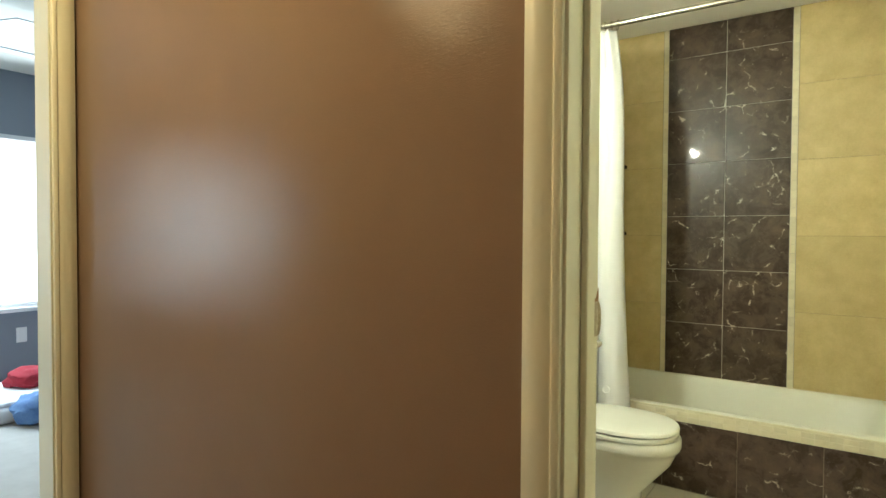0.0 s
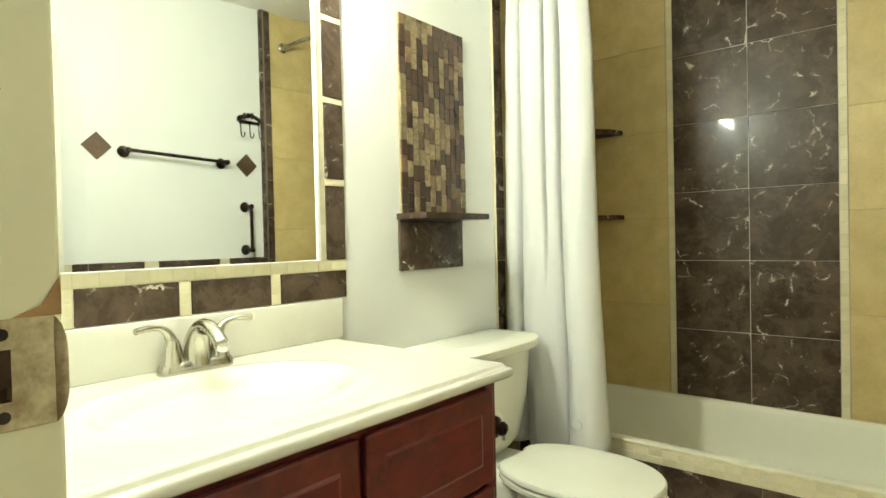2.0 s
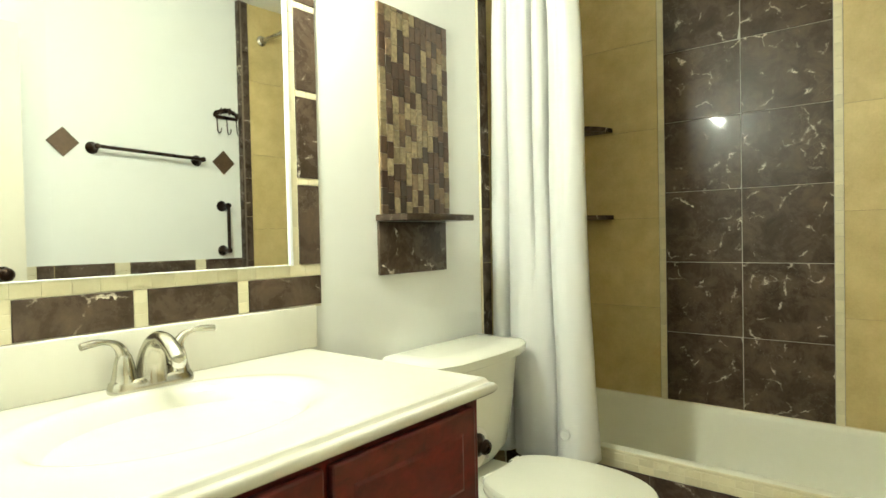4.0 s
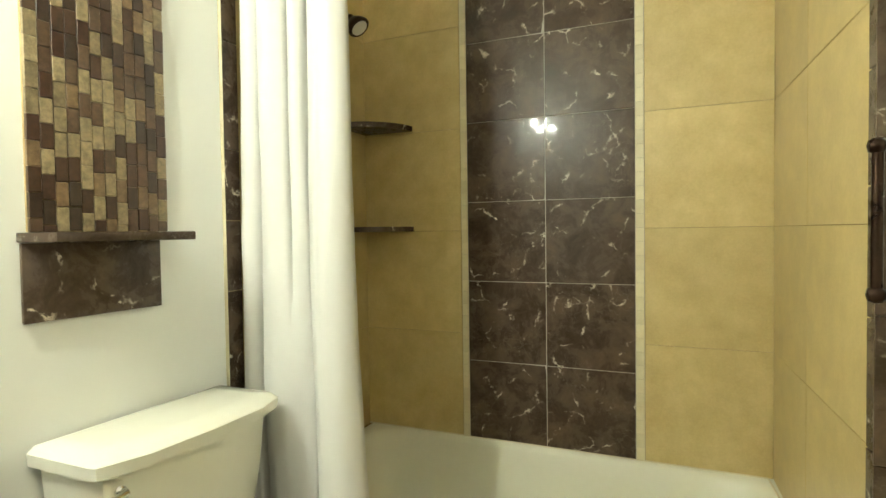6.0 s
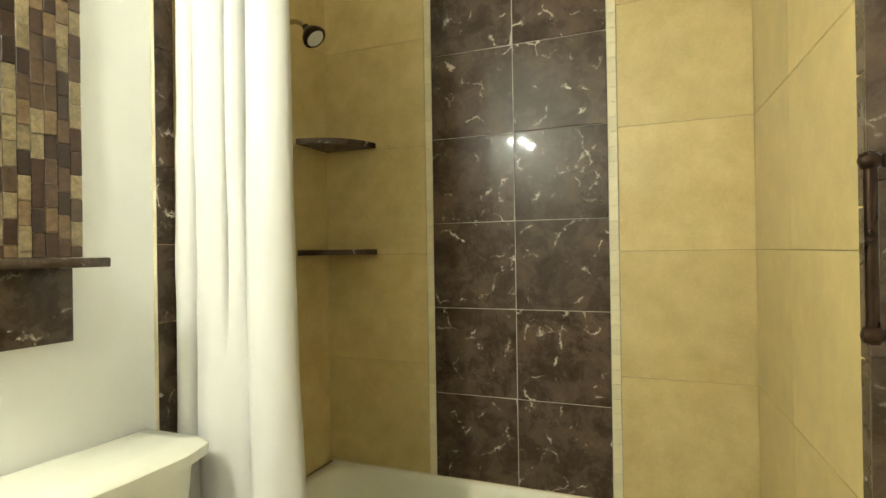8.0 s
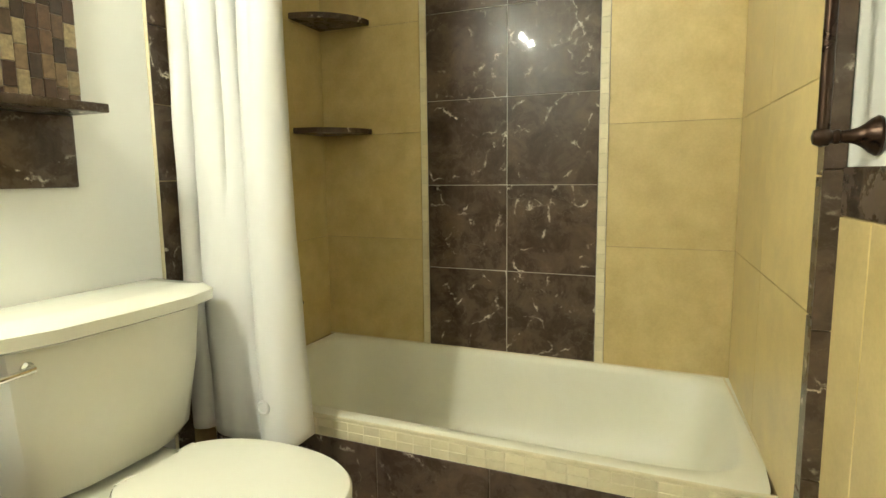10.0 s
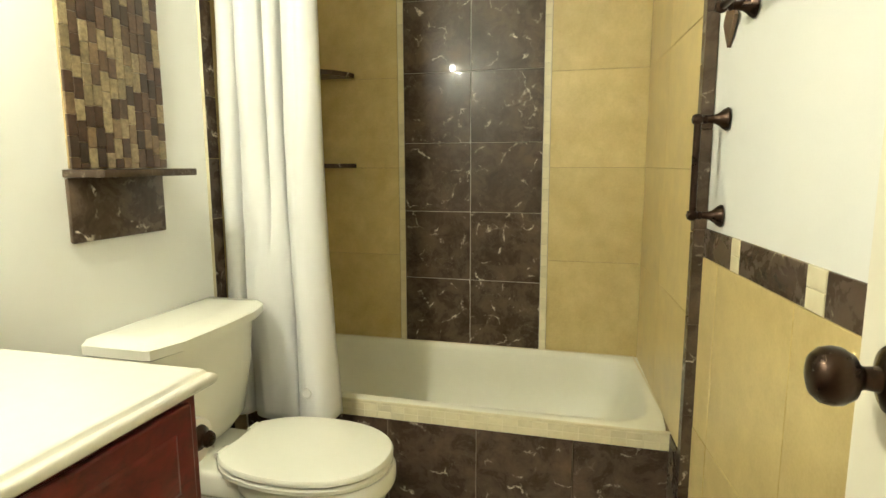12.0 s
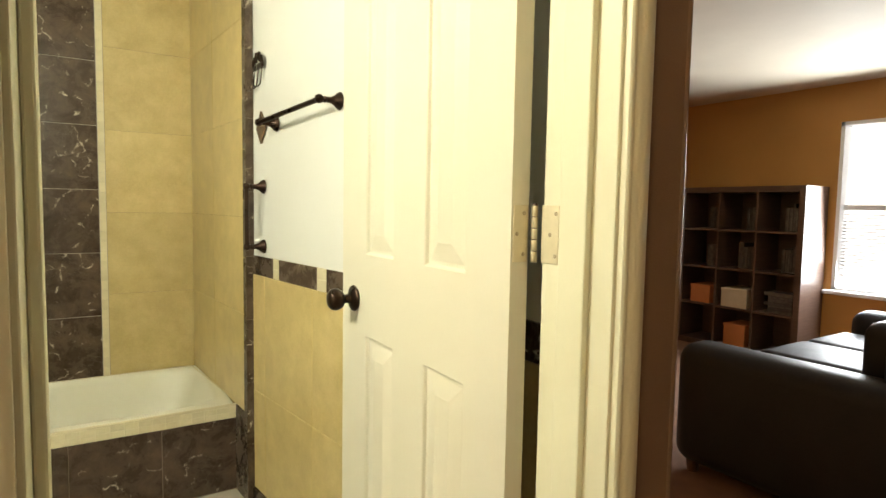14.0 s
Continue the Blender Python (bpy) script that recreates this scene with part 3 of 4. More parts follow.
# tub front: dark marble apron below a rim of small cream tiles
apron = structure("wall_tub_front", box(0.0, 1.535, 2.284, 2.31, 0, 0.372), DARK_GROUT, "low tub front faced with dark marble under a cream tile edge")
APRON = thing("tub_front_facing", (1.535, 2.284, 0), "dark marble facing of the tub front with white veins", "tub front", turn=180)
APRON["kind"] = "structure"
for u0, u1 in ((0.004, 0.315), (0.318, 0.640), (0.643, 0.963), (0.966, 1.276), (1.279, 1.531)):
    tile(APRON, u0, u1, 0.004, 0.322, APRON_TILE)
u = 0.0
rng = random.Random(5)
while u < 1.53:
    w = 0.0485
    for z0, z1 in ((0.326, 0.350), (0.352, 0.374)):
        tile(APRON, u + 0.001, min(u + w, 1.533), z0, z1, PALE_TILE, 0.0045, chamfer=0.0010, proud=rng.uniform(0, 0.0005))
    u += w + 0.0015
part("tile_bed", box(0, 1.533, 0.0001, 0.0032, 0.324, 0.375), PALE_GROUT, APRON)
part("rim_tile", box(0, 1.533, -0.01, 0.004, 0.375, 0.386, 0.003), PALE_TILE, APRON)

# tiles of the recess
DARK_Z = (FLOOR_RIM, 0.695, 1.008, 1.317, 1.626, 1.933, 2.24, CEIL)
YEL_Z = (FLOOR_RIM, 0.80, 1.207, 1.610, 2.008, CEIL)


def back_u(x):
    return BACK_R + 0.012 - x


STRIPE_GROUT = mottled("pale_grey_grout", (0.36, 0.33, 0.28), (0.48, 0.45, 0.39), 0.85, 30.0, 300.0, 0.3, shift=False)
part("stripe_bed", box(back_u(1.066), back_u(0.378), 0.0004, 0.0016, FLOOR_RIM, CEIL), STRIPE_GROUT, wall_back, "pale grey grout bed")
for z0, z1 in zip(DARK_Z, DARK_Z[1:]):
    for x0, x1, turned in ((0.408, 0.7158, 0.95), (0.7184, 1.034, 0.0)):
        tile(wall_back, back_u(x1), back_u(x0), z0 + 0.0013, z1 - 0.0013, DARK_TILE, proud=0.001, turned=turned)
for z0, z1 in zip(YEL_Z, YEL_Z[1:]):
    for x0, x1 in ((BACK_L - 0.004, 0.376), (1.067, BACK_R + 0.0115)):
        tile(wall_back, back_u(x1), back_u(x0), z0 + 0.0008, z1 - 0.0008, YELLOW_TILE, chamfer=0.001)
z = FLOOR_RIM
while z < CEIL - 0.01:
    h = min(0.0485, CEIL - z)
    for x0, x1 in ((0.379, 0.4055), (1.0365, 1.0645)):
        tile(wall_back, back_u(x1), back_u(x0), z + 0.0004, z + h - 0.0004, PALE_TILE, 0.0042, chamfer=0.0008)
    z += h

STRIP = 0.095


def strip_pieces(wall, u0, u1, seed, thick=0.011):
    r = random.Random(seed)
    z = 0.0
    while z < CEIL:
        h = r.choice((0.205, 0.235, 0.26, 0.31))
        tile(wall, u0, u1, z + 0.0015, min(z + h, CEIL) - 0.0015, DARK_TILE, thick)
        z += h


for z0, z1 in zip(trim_z, trim_z[1:]):
    part("tile", box(1.516, 1.5475, 2.086, 2.0925, z0 + 0.0012, z1 - 0.0012, 0.001, 1), DARK_TILE, trim_end)
strip_pieces(wall_tub_left, left_len - STRIP, left_len - 0.031, 3)
strip_pieces(wall_tub_right, 0.0, 0.036, 8, 0.013)
for z0, z1 in zip(YEL_Z, YEL_Z[1:]):
    for a, b in ((0.094, 0.505), (0.5065, left_len - STRIP - 0.003)):
        tile(wall_tub_left, a, b, z0 + 0.0008, z1 - 0.0008, YELLOW_TILE, chamfer=0.001)
    for a, b in ((0.039, 0.497), (0.4985, right_len - 0.093)):
        tile(wall_tub_right, a, b, z0 + 0.0008, z1 - 0.0008, YELLOW_TILE, chamfer=0.001)
for wall, a, b in ((wall_tub_left, left_len - STRIP, left_len - 0.1 + 0.07), (wall_tub_right, 0.038, STRIP + 0.08)):
    tile(wall, a, b, 0.0, FLOOR_RIM - 0.002, DARK_TILE, 0.006)
part("edge_bead", box(left_len - 0.0295, left_len - 0.026, -0.005, 0.014, 0, CEIL, 0.001), PALE_TILE, wall_tub_left)

# dado on the right wall
DADO_TOP, BAND_TOP = 0.978, 1.054
D_, P_ = DARK_TILE, PALE_TILE
for nm, at, length, splits, border in (
        ("wall_right_dado_1", ASKEW, ASKEW_LEN, (0.0, 0.335, 0.735, ASKEW_LEN), ((0.656, ASKEW_LEN, D_), (0.604, 0.653, P_), (0.303, 0.601, D_), (0.238, 0.300, P_), (0.002, 0.235, D_))),
        ("wall_right_dado_2", BY_DOOR, BEND_Y - YIN, (0.0, 0.405, BEND_Y - YIN), ((0.795, 0.857, D_), (0.732, 0.792, P_), (0.432, 0.729, D_), (0.369, 0.429, P_), (0.003, 0.366, D_)))):
    dado = structure(nm, box(0, length, -0.002, 0.002, 0, BAND_TOP), GROUT, "golden beige tiled dado with a dark marble border", at)
    for u0, u1 in zip(splits, splits[1:]):
        for z0, z1 in ((0.087, 0.50), (0.5015, DADO_TOP - 0.002)):
            tile(dado, u0 + 0.0008, u1 - 0.0008, z0, z1, YELLOW_TILE, 0.006)
    for u0, u1, mt in border:
        if mt is P_:
            for k in range(2):
                tile(dado, u0, u1, DADO_TOP + k * 0.0385, DADO_TOP + k * 0.0385 + 0.0375, mt, 0.0065)
        else:
            tile(dado, u0, u1, DADO_TOP, BAND_TOP, mt, 0.006)

# floor tiles
fl = thing("floor_tiling", (0, 0, 0), "pale glazed square floor tiles with thin grout", "floor tile")
fl["kind"] = "structure"
FT = mesh_of("tile", loft([[(x * (0.1635 - k), y * (0.1635 - k), h) for x, y in ((-1, -1), (1, -1), (1, 1), (-1, 1))] for k, h in ((0, -0.009), (0, -0.0015), (0.0015, 0.0))]), FLOOR_TILE)
for i in range(5):
    for j in range(6):
        ob = new("tile", FT)
        ob.parent = fl
        ob.matrix_basis = Matrix.Translation((1.368 - 0.33 * i, 2.118 - 0.33 * j, 0))


def hang(u, v):
    """How far the cloth stands forward: full folds parted by sharp creases."""
    def fold(a, b, tall, sharp):
        return tall * max(0.0, math.sin(math.pi * (u - a) / (b - a))) ** sharp
    low = 1 - v
    if u >= 0.65:
        return fold(0.65, 1.0, 0.058 + 0.040 * low ** 1.5, 0.45) + 0.016 * (u - 0.65) / 0.35
    if u <= 0.20:
        return fold(0.0, 0.20, 0.030, 0.6) + 0.010
    part_way = min(1.0, max(0.0, (v - 0.32) / 0.35))
    both = fold(0.20, 0.485, 0.055, 0.5) if u < 0.485 else fold(0.485, 0.65, 0.050, 0.5)
    one = fold(0.20, 0.65, 0.048, 0.6)
    return part_way * both + (1 - part_way) * one + 0.010 * (0.65 - u) / 0.45


def curtain():
    t = thing("shower_curtain", (0.22, 2.2, 0.33), "white cloth shower curtain drawn aside in soft folds", "shower curtain")
    nu, nv = 220, 70
    rows = []
    for j in range(nv + 1):
        v = j / nv
        low = 1 - v
        row = []
        for i in range(nu + 1):
            u = i / nu
            zb = 0.325 + 0.012 * math.sin(5 * u) + 0.065 * max(0, (u - 0.72) / 0.28) ** 1.5
            z = zb + v * (2.185 - zb)
            xl = 0.004 + 0.020 * v + 0.030 * v ** 8
            xr = 0.404 - 0.050 * v ** 6 + 0.040 * low ** 5 + 0.004 * math.sin(9 * v)
            x = xl + (xr - xl) * u
            out = hang(u, v)
            out += 0.010 * math.sin(2 * math.pi * 9.0 * u) * v ** 8
            out += 0.007 * noise.noise(Vector((x * 9, z * 2.0, 1.3))) + 0.0035 * noise.noise(Vector((x * 26, z * 7, 4.0))) * (0.4 + low)
            x += 0.008 * math.sin(2 * math.pi * (1.6 * v + 1.3 * u)) * low * u * (1 - u) * 4
            for c, w, d in ((0.648, 0.013, 0.075), (0.485, 0.012, 0.055 * min(1.0, max(0.0, (v - 0.34) / 0.3))), (0.20, 0.018, 0.022), (0.83, 0.03, 0.010 * v)):
                out -= d * math.exp(-((u - c) / w) ** 2)
            y = 2.206 - out
            # snap button pressed into the hem
            d2 = ((x - 0.352) / 0.016) ** 2 + ((z - 0.468) / 0.016) ** 2
            y -= 0.006 * math.exp(-d2 * 1.2) - 0.003 * math.exp(-((d2 - 1.2) ** 2) * 2)
            row.append((x - 0.22, y - 2.2, z - 0.33))
        rows.append(row)
    bm = bmesh.new()
    vs = [[bm.verts.new(p) for p in row] for row in rows]
    for a, b in zip(vs, vs[1:]):
        for i in range(nu):
            bm.faces.new((a[i], a[i + 1], b[i + 1], b[i]))
    cloth = part("cloth", bm, CURTAIN, t, smooth=True)
    s = cloth.modifiers.new("thick", "SOLIDIFY")
    s.thickness = 0.0014
    SNAP_Y = 2.104
    part("snap", lathe(((0.0001, 0.0), (0.019, 0.0), (0.0185, 0.004), (0.015, 0.0065), (0.012, 0.0035), (0.0001, 0.0030)), pose(0.352 - 0.22, SNAP_Y - 2.2, 0.468 - 0.33, 90, 0, 0), 16), CURTAIN, t)
    for i in range(9):
        x = 0.085 + i * 0.033
        part("ring", tube([(x - 0.22 + 0.004 * math.sin(a), 0.02 * math.cos(a) + 0.02, 1.898 + 0.024 * math.sin(a)) for a in [k * 2 * math.pi / 14 for k in range(15)]], 0.0018, 6), NICKEL, t)
    return t


curtain()


def curtain_rod():
    t = thing("curtain_rod", (0.0, 2.222, 2.235), "brushed metal shower curtain rod across the tub", "curtain rod")
    part("rod", tube([(0.012, 0, 0), (0.75, 0, 0), (1.508, 0, 0)], 0.0125, 16), NICKEL, t, smooth=True)
    for x, a in ((0.004, 90), (1.517, -90)):
        part("flange", lathe(((0.0001, 0.0), (0.028, 0.0), (0.028, 0.006), (0.018, 0.014), (0.016, 0.03), (0.0001, 0.03)), pose(x, 0, 0, 0, a, 0), 20), NICKEL, t, smooth=True)
    return t


curtain_rod()


def toilet():
    t = thing("toilet", (0.0, 1.848, 0), "white two-piece toilet with its lid closed", "toilet")
    # tank, wider at the top
    def tank_ring(x0, x1, hy, z, c, bow=0.018):
        return [(x0, -hy, z), (x1 - c, -hy, z), (x1 - c * 0.3, -hy + c * 0.3, z), (x1, -hy + c, z), (x1 + bow * 0.8, -hy + 0.10, z), (x1 + bow, 0, z), (x1 + bow * 0.8, hy - 0.10, z), (x1, hy - c, z), (x1 - c * 0.3, hy - c * 0.3, z), (x1 - c, hy, z), (x0, hy, z)]
    bm = loft([tank_ring(0.03, 0.150, 0.195, 0.395, 0.05), tank_ring(0.022, 0.172, 0.208, 0.43, 0.045), tank_ring(0.014, 0.188, 0.228, 0.60, 0.04), tank_ring(0.012, 0.196, 0.238, 0.734, 0.04)])
    bmesh.ops.bevel(bm, geom=[e for e in bm.edges if e.calc_face_angle(0) > 0.25], offset=0.012, segments=3, affect="EDGES")
    part("tank", bm, CERAMIC, t, smooth=True)
    bm = loft([tank_ring(0.008, 0.198, 0.244, 0.734, 0.016, 0.028), tank_ring(0.004, 0.212, 0.258, 0.742, 0.018, 0.032), tank_ring(0.004, 0.214, 0.260, 0.768, 0.018, 0.032), tank_ring(0.010, 0.200, 0.246, 0.782, 0.018, 0.030), tank_ring(0.03, 0.16, 0.20, 0.786, 0.02, 0.02)])
    bmesh.ops.bevel(bm, geom=[e for e in bm.edges if e.calc_face_angle(0) > 0.35], offset=0.004, segments=2, affect="EDGES")
    part("tank_lid", bm, CERAMIC, t, smooth=True)
    handle = part("flush_handle", lathe(((0.0001, 0), (0.014, 0.0), (0.014, 0.006), (0.008, 0.010), (0.007, 0.018), (0.0001, 0.018)), pose(0.188, -0.193, 0.697, 0, 90, 0), 18), CHROME, t, "chrome flush lever", smooth=True)
    part("lever", tube([(0.208, -0.193, 0.697), (0.212, -0.218, 0.696), (0.212, -0.248, 0.695), (0.209, -0.275, 0.694)], 0.006, 10, radii=[0.008, 0.006, 0.0065, 0.007]), CHROME, handle, smooth=True)
    # bowl
    rings = []
    for cx, hx, hy, z, p in ((0.42, 0.20, 0.105, 0.0, 2.6), (0.42, 0.20, 0.105, 0.03, 2.6), (0.41, 0.175, 0.090, 0.06, 2.4), (0.42, 0.17, 0.088, 0.13, 2.3), (0.46, 0.19, 0.112, 0.20, 2.2), (0.492, 0.212, 0.146, 0.265, 2.1),
                             (0.500, 0.222, 0.164, 0.305, 2.1), (0.504, 0.225, 0.168, 0.322, 2.1), (0.508, 0.232, 0.177, 0.330, 2.1), (0.508, 0.236, 0.181, 0.342, 2.1), (0.508, 0.236, 0.181, 0.372, 2.1), (0.508, 0.230, 0.176, 0.380, 2.1), (0.508, 0.10, 0.08, 0.380, 2.0)):
        rings.append(oval(cx, 0.010, hx, hy, z, p, 56))
    part("bowl", loft(rings), CERAMIC, t, smooth=True)
    part("deck", box(0.05, 0.36, -0.125, 0.145, 0.30, 0.380, 0.018, 3), CERAMIC, t, smooth=True)
    def d_ring(k, z):
        pts = oval(0.480, 0.008, 0.254 - k, 0.187 - k, z, 2.25, 64)
        return [(max(x, 0.262 + k), y, zz) for x, y, zz in pts]
    part("seat", loft([d_ring(0.006, 0.381), d_ring(0.001, 0.385), d_ring(0.0, 0.396), d_ring(0.005, 0.402)]), CERAMIC, t, smooth=True)
    lid = part("lid", loft([d_ring(0.005, 0.405), d_ring(-0.001, 0.409), d_ring(-0.001, 0.417), d_ring(0.004, 0.423), d_ring(0.03, 0.426), d_ring(0.10, 0.427)]), CERAMIC, t, smooth=True)
    for y in (-0.06, 0.10):
        part("hinge", lathe(((0.0001, -0.022), (0.011, -0.022), (0.012, 0), (0.011, 0.022), (0.0001, 0.022)), pose(0.250, y, 0.406, 90, 0, 0), 14), CERAMIC, lid, smooth=True)
    return t


toilet()

CT = 0.856


def vanity():
    t = thing("vanity_cabinet", (0.0, 0.36, 0), "cherry red stained wooden vanity cabinet with raised panel fronts", "vanity cabinet")
    y1 = 1.322 - 0.36
    part("body", box(0.004, 0.535, 0.004, y1, 0.10, CT - 0.034, 0.002), CHERRY, t)
    part("toe_kick", box(0.004, 0.47, 0.004, y1 - 0.01, 0.0, 0.10), SHELF_WOOD, t)
    for y0, yy in ((0.0, 0.05), (0.535, 0.575), (y1 - 0.042, y1)):
        part("stile", box(0.535, 0.553, y0 + 0.004, yy, 0.10, CT - 0.034, 0.002), CHERRY, t)
    for z0, z1 in ((CT - 0.072, CT - 0.034), (0.10, 0.135)):
        part("rail", box(0.535, 0.5525, 0.05, y1 - 0.042, z0, z1, 0.002), CHERRY, t)
    def front(name, y0, yy, z0, z1):
        d = part(name, box(0.553, 0.569, y0, yy, z0, z1, 0.005, 2), CHERRY, t)
        a, b = 0.040, 0.062
        if z1 - z0 < 0.25:
            a, b = 0.030, 0.048
        rings = [[(x, y0 + k if s[0] < 0 else yy - k, z0 + k if s[1] < 0 else z1 - k) for s in ((-1, -1), (1, -1), (1, 1), (-1, 1))] for k, x in ((a - 0.006, 0.5685), (a, 0.5640), (a + 0.001, 0.5640), (b, 0.5715), (b + 0.002, 0.572))]
        part("raised_panel", loft(rings, caps="end"), CHERRY, d)
        return d
    ytop = CT - 0.056
    front("drawer_front", 0.563, y1 - 0.028, 0.602, ytop)
    front("drawer_front", 0.563, y1 - 0.028, 0.385, 0.590)
    front("drawer_front", 0.563, y1 - 0.028, 0.120, 0.373)
    front("door", 0.030, 0.287, 0.120, 0.60)
    front("door", 0.292, 0.549, 0.120, 0.60)
    front("false_front", 0.030, 0.549, 0.612, ytop)
    return t


vanity()


def vanity_top():
    t = thing("countertop", (0.0, 0.36, CT), "cream cast countertop with an integral oval sink and backsplash", "countertop")
    nx, ny = 60, 96
    X0, X1, Y0, Y1 = 0.0, 0.572, 0.002, 1.312 - 0.36
    bm = bmesh.new()
    vs = []
    for i in range(nx + 1):
        row = []
        for j in range(ny + 1):
            x, y = X0 + (X1 - X0) * i / nx, Y0 + (Y1 - Y0) * j / ny
            d = math.hypot((x - 0.300) / 0.175, (y - 0.475) / 0.235)
            s = min(1.0, max(0.0, (1.0 - d) / 0.62))
            s = 0.5 * s * s * (3 - 2 * s) + 0.5 * math.sin(s * math.pi / 2)
            ridge = 0.003 * math.exp(-((d - 1.10) / 0.10) ** 2) - 0.006 * min(1, max(0, (1.10 - d) / 0.14))
            row.append(bm.verts.new((x, y, ridge - 0.105 * s)))
        vs.append(row)
    for a, b in zip(vs, vs[1:]):
        for j in range(ny):
            bm.faces.new((a[j], b[j], b[j + 1], a[j + 1]))
    part("sink_top", bm, MARBLE_TOP, t, smooth=True)
    prof = ((0.0, 0.0), (0.004, -0.0008), (0.008, -0.004), (0.010, -0.009), (0.013, -0.011), (0.018, -0.012), (0.023, -0.017), (0.0235, -0.024), (0.021, -0.030), (0.016, -0.034), (-0.03, -0.034), (-0.03, -0.004))
    path = [(X1, Y0, 1, 0), (X1, Y1, 1, 1), (X0, Y1, 0, 1)]
    part("ogee_edge", loft([[(x + a * sx, y + a * sy, h) for a, h in prof] for x, y, sx, sy in path]), MARBLE_TOP, t, smooth=True)
    part("underside", box(0, X1 - 0.02, Y0, Y1 - 0.02, -0.033, -0.030), MARBLE_TOP, t)
    part("backsplash", box(0.0005, 0.020, Y0, 1.341 - 0.36, 0.0, 0.112, 0.004, 3), MARBLE_TOP, t, smooth=True)
    part("side_splash", box(0.02, 0.50, 0.0008, 0.018, 0.0, 0.112, 0.004, 3), MARBLE_TOP, t, smooth=True)
    part("drain", lathe(((0.0001, 0.0), (0.022, 0.0), (0.021, 0.003), (0.015, 0.003), (0.0001, 0.005)), pose(0.30, 0.475, -0.110)), NICKEL, t)
    return t


vanity_top()


def faucet():
    t = thing("faucet", (0.066, 0.886, CT), "brushed nickel centerset faucet with two lever handles", "faucet")
    part("base_plate", loft([oval(0, 0, hx, hy, z, 3.2, 40) for hx, hy, z in ((0.029, 0.082, 0.0), (0.029, 0.082, 0.008), (0.026, 0.079, 0.019), (0.022, 0.074, 0.024), (0.012, 0.064, 0.026))]), NICKEL, t, smooth=True)
    pts = curve_points((0.0, 0, 0.012), (-0.004, 0, 0.104), (0.052, 0, 0.124), (0.108, 0, 0.066), 18)
    part("spout", tube(pts, 0.016, 18, radii=[0.033 - 0.0175 * min(1, i / 11) for i in range(19)]), NICKEL, t, smooth=True)
    part("aerator", lathe(((0.0001, 0), (0.0125, 0), (0.013, 0.012), (0.0001, 0.012)), pose(0.110, 0, 0.056, 0, 25, 0), 18), CHROME, t, smooth=True)
    for s in (-1, 1):
        h = part("handle", lathe(((0.0001, 0.010), (0.024, 0.010), (0.023, 0.030), (0.0215, 0.032), (0.021, 0.036), (0.018, 0.055), (0.014, 0.070), (0.008, 0.078), (0.0001, 0.080)), pose(0, s * 0.052, 0), 22), NICKEL, t, smooth=True)
        lev = curve_points((0, s * 0.052, 0.060), (0.0, s * 0.054, 0.100), (0.004, s * 0.082, 0.108), (0.012, s * 0.130, 0.100), 14)
        part("lever", tube(lev, 0.008, 12, radii=[0.014 - 0.0085 * min(1, i / 8) + (0.0015 if i > 10 else 0) for i in range(15)]), NICKEL, h, smooth=True)
    return t


faucet()


def wall_mirror():
    # the glass stands on the left wall inside a border of dark and cream tiles
    t = thing("wall_mirror", (0.0, 0.36, 0), "wall mirror framed by dark marble and cream tiles", "mirror", turn=0)
    frame_pose = pose(0.0, 1.385 - 0.36, 0, 0, 0, -90)
    border = part("border", box(0.016, 1.385 - 0.365, 0.0005, 0.004, 0.963, 1.985), PALE_GROUT, t, at=frame_pose)
    def bt(u0, u1, z0, z1, mat):
        return tile(border, u0, u1, z0, z1, mat, 0.0025 if mat is PALE_TILE else 0.004, chamfer=0.0003 if mat is PALE_TILE else 0.0006, proud=0.0035 if mat is PALE_TILE else 0.004)
    # from the outer right end inwards
    cols = ((0.018, 0.237), (0.268, 0.475), (0.505, 0.712), (0.742, 0.949))
    for u0, u1 in cols:
        bt(u0, u1, 0.970, 1.046, DARK_TILE)
    for u0, u1 in ((0.239, 0.266), (0.477, 0.503), (0.714, 0.740), (0.951, 1.018)):
        for k in range(3):
            bt(u0, u1, 0.970 + k * 0.0258, 0.970 + k * 0.0258 + 0.0245, PALE_TILE)
    u = 0.018
    while u < 1.015:
        e = min(u + 0.0495, 1.018)
        bt(u, e, 1.048, 1.0755, PALE_TILE)
        u = e + 0.0003
    for u0, u1 in ((0.018, 0.085), (0.938, 1.016)):
        for z0, z1 in ((1.078, 1.286), (1.306, 1.518), (1.536, 1.748), (1.766, 1.975)):
            bt(u0, u1, z0, z1, DARK_TILE)
        for z0 in (1.288, 1.520, 1.750):
            for a, b in ((u0, (u0 + u1) / 2 - 0.0005), ((u0 + u1) / 2 + 0.0005, u1)):
                bt(a, b, z0, z0 + 0.0155, PALE_TILE)
    for u0, u1 in ((0.087, 0.111), (0.911, 0.936)):
        z = 1.076
        while z < 1.97:
            bt(u0, u1, z, min(z + 0.0495, 1.975), PALE_TILE)
            z += 0.0505
    part("mirror_glass", box(0.118, 0.905, 0.004, 0.0085, 1.078, 1.975), MIRROR, t, "clear silvered glass", at=frame_pose)
    for z0, z1, u0, u1 in ((1.0765, 1.0795, 0.110, 0.910), (1.076, 1.976, 0.110, 0.120), (1.076, 1.976, 0.903, 0.911)):
        part("glass_edge", box(u0, u1, 0.004, 0.0135, z0, z1, 0.001), VINYL, t, "white caulked edge", at=frame_pose)
    return t


wall_mirror()


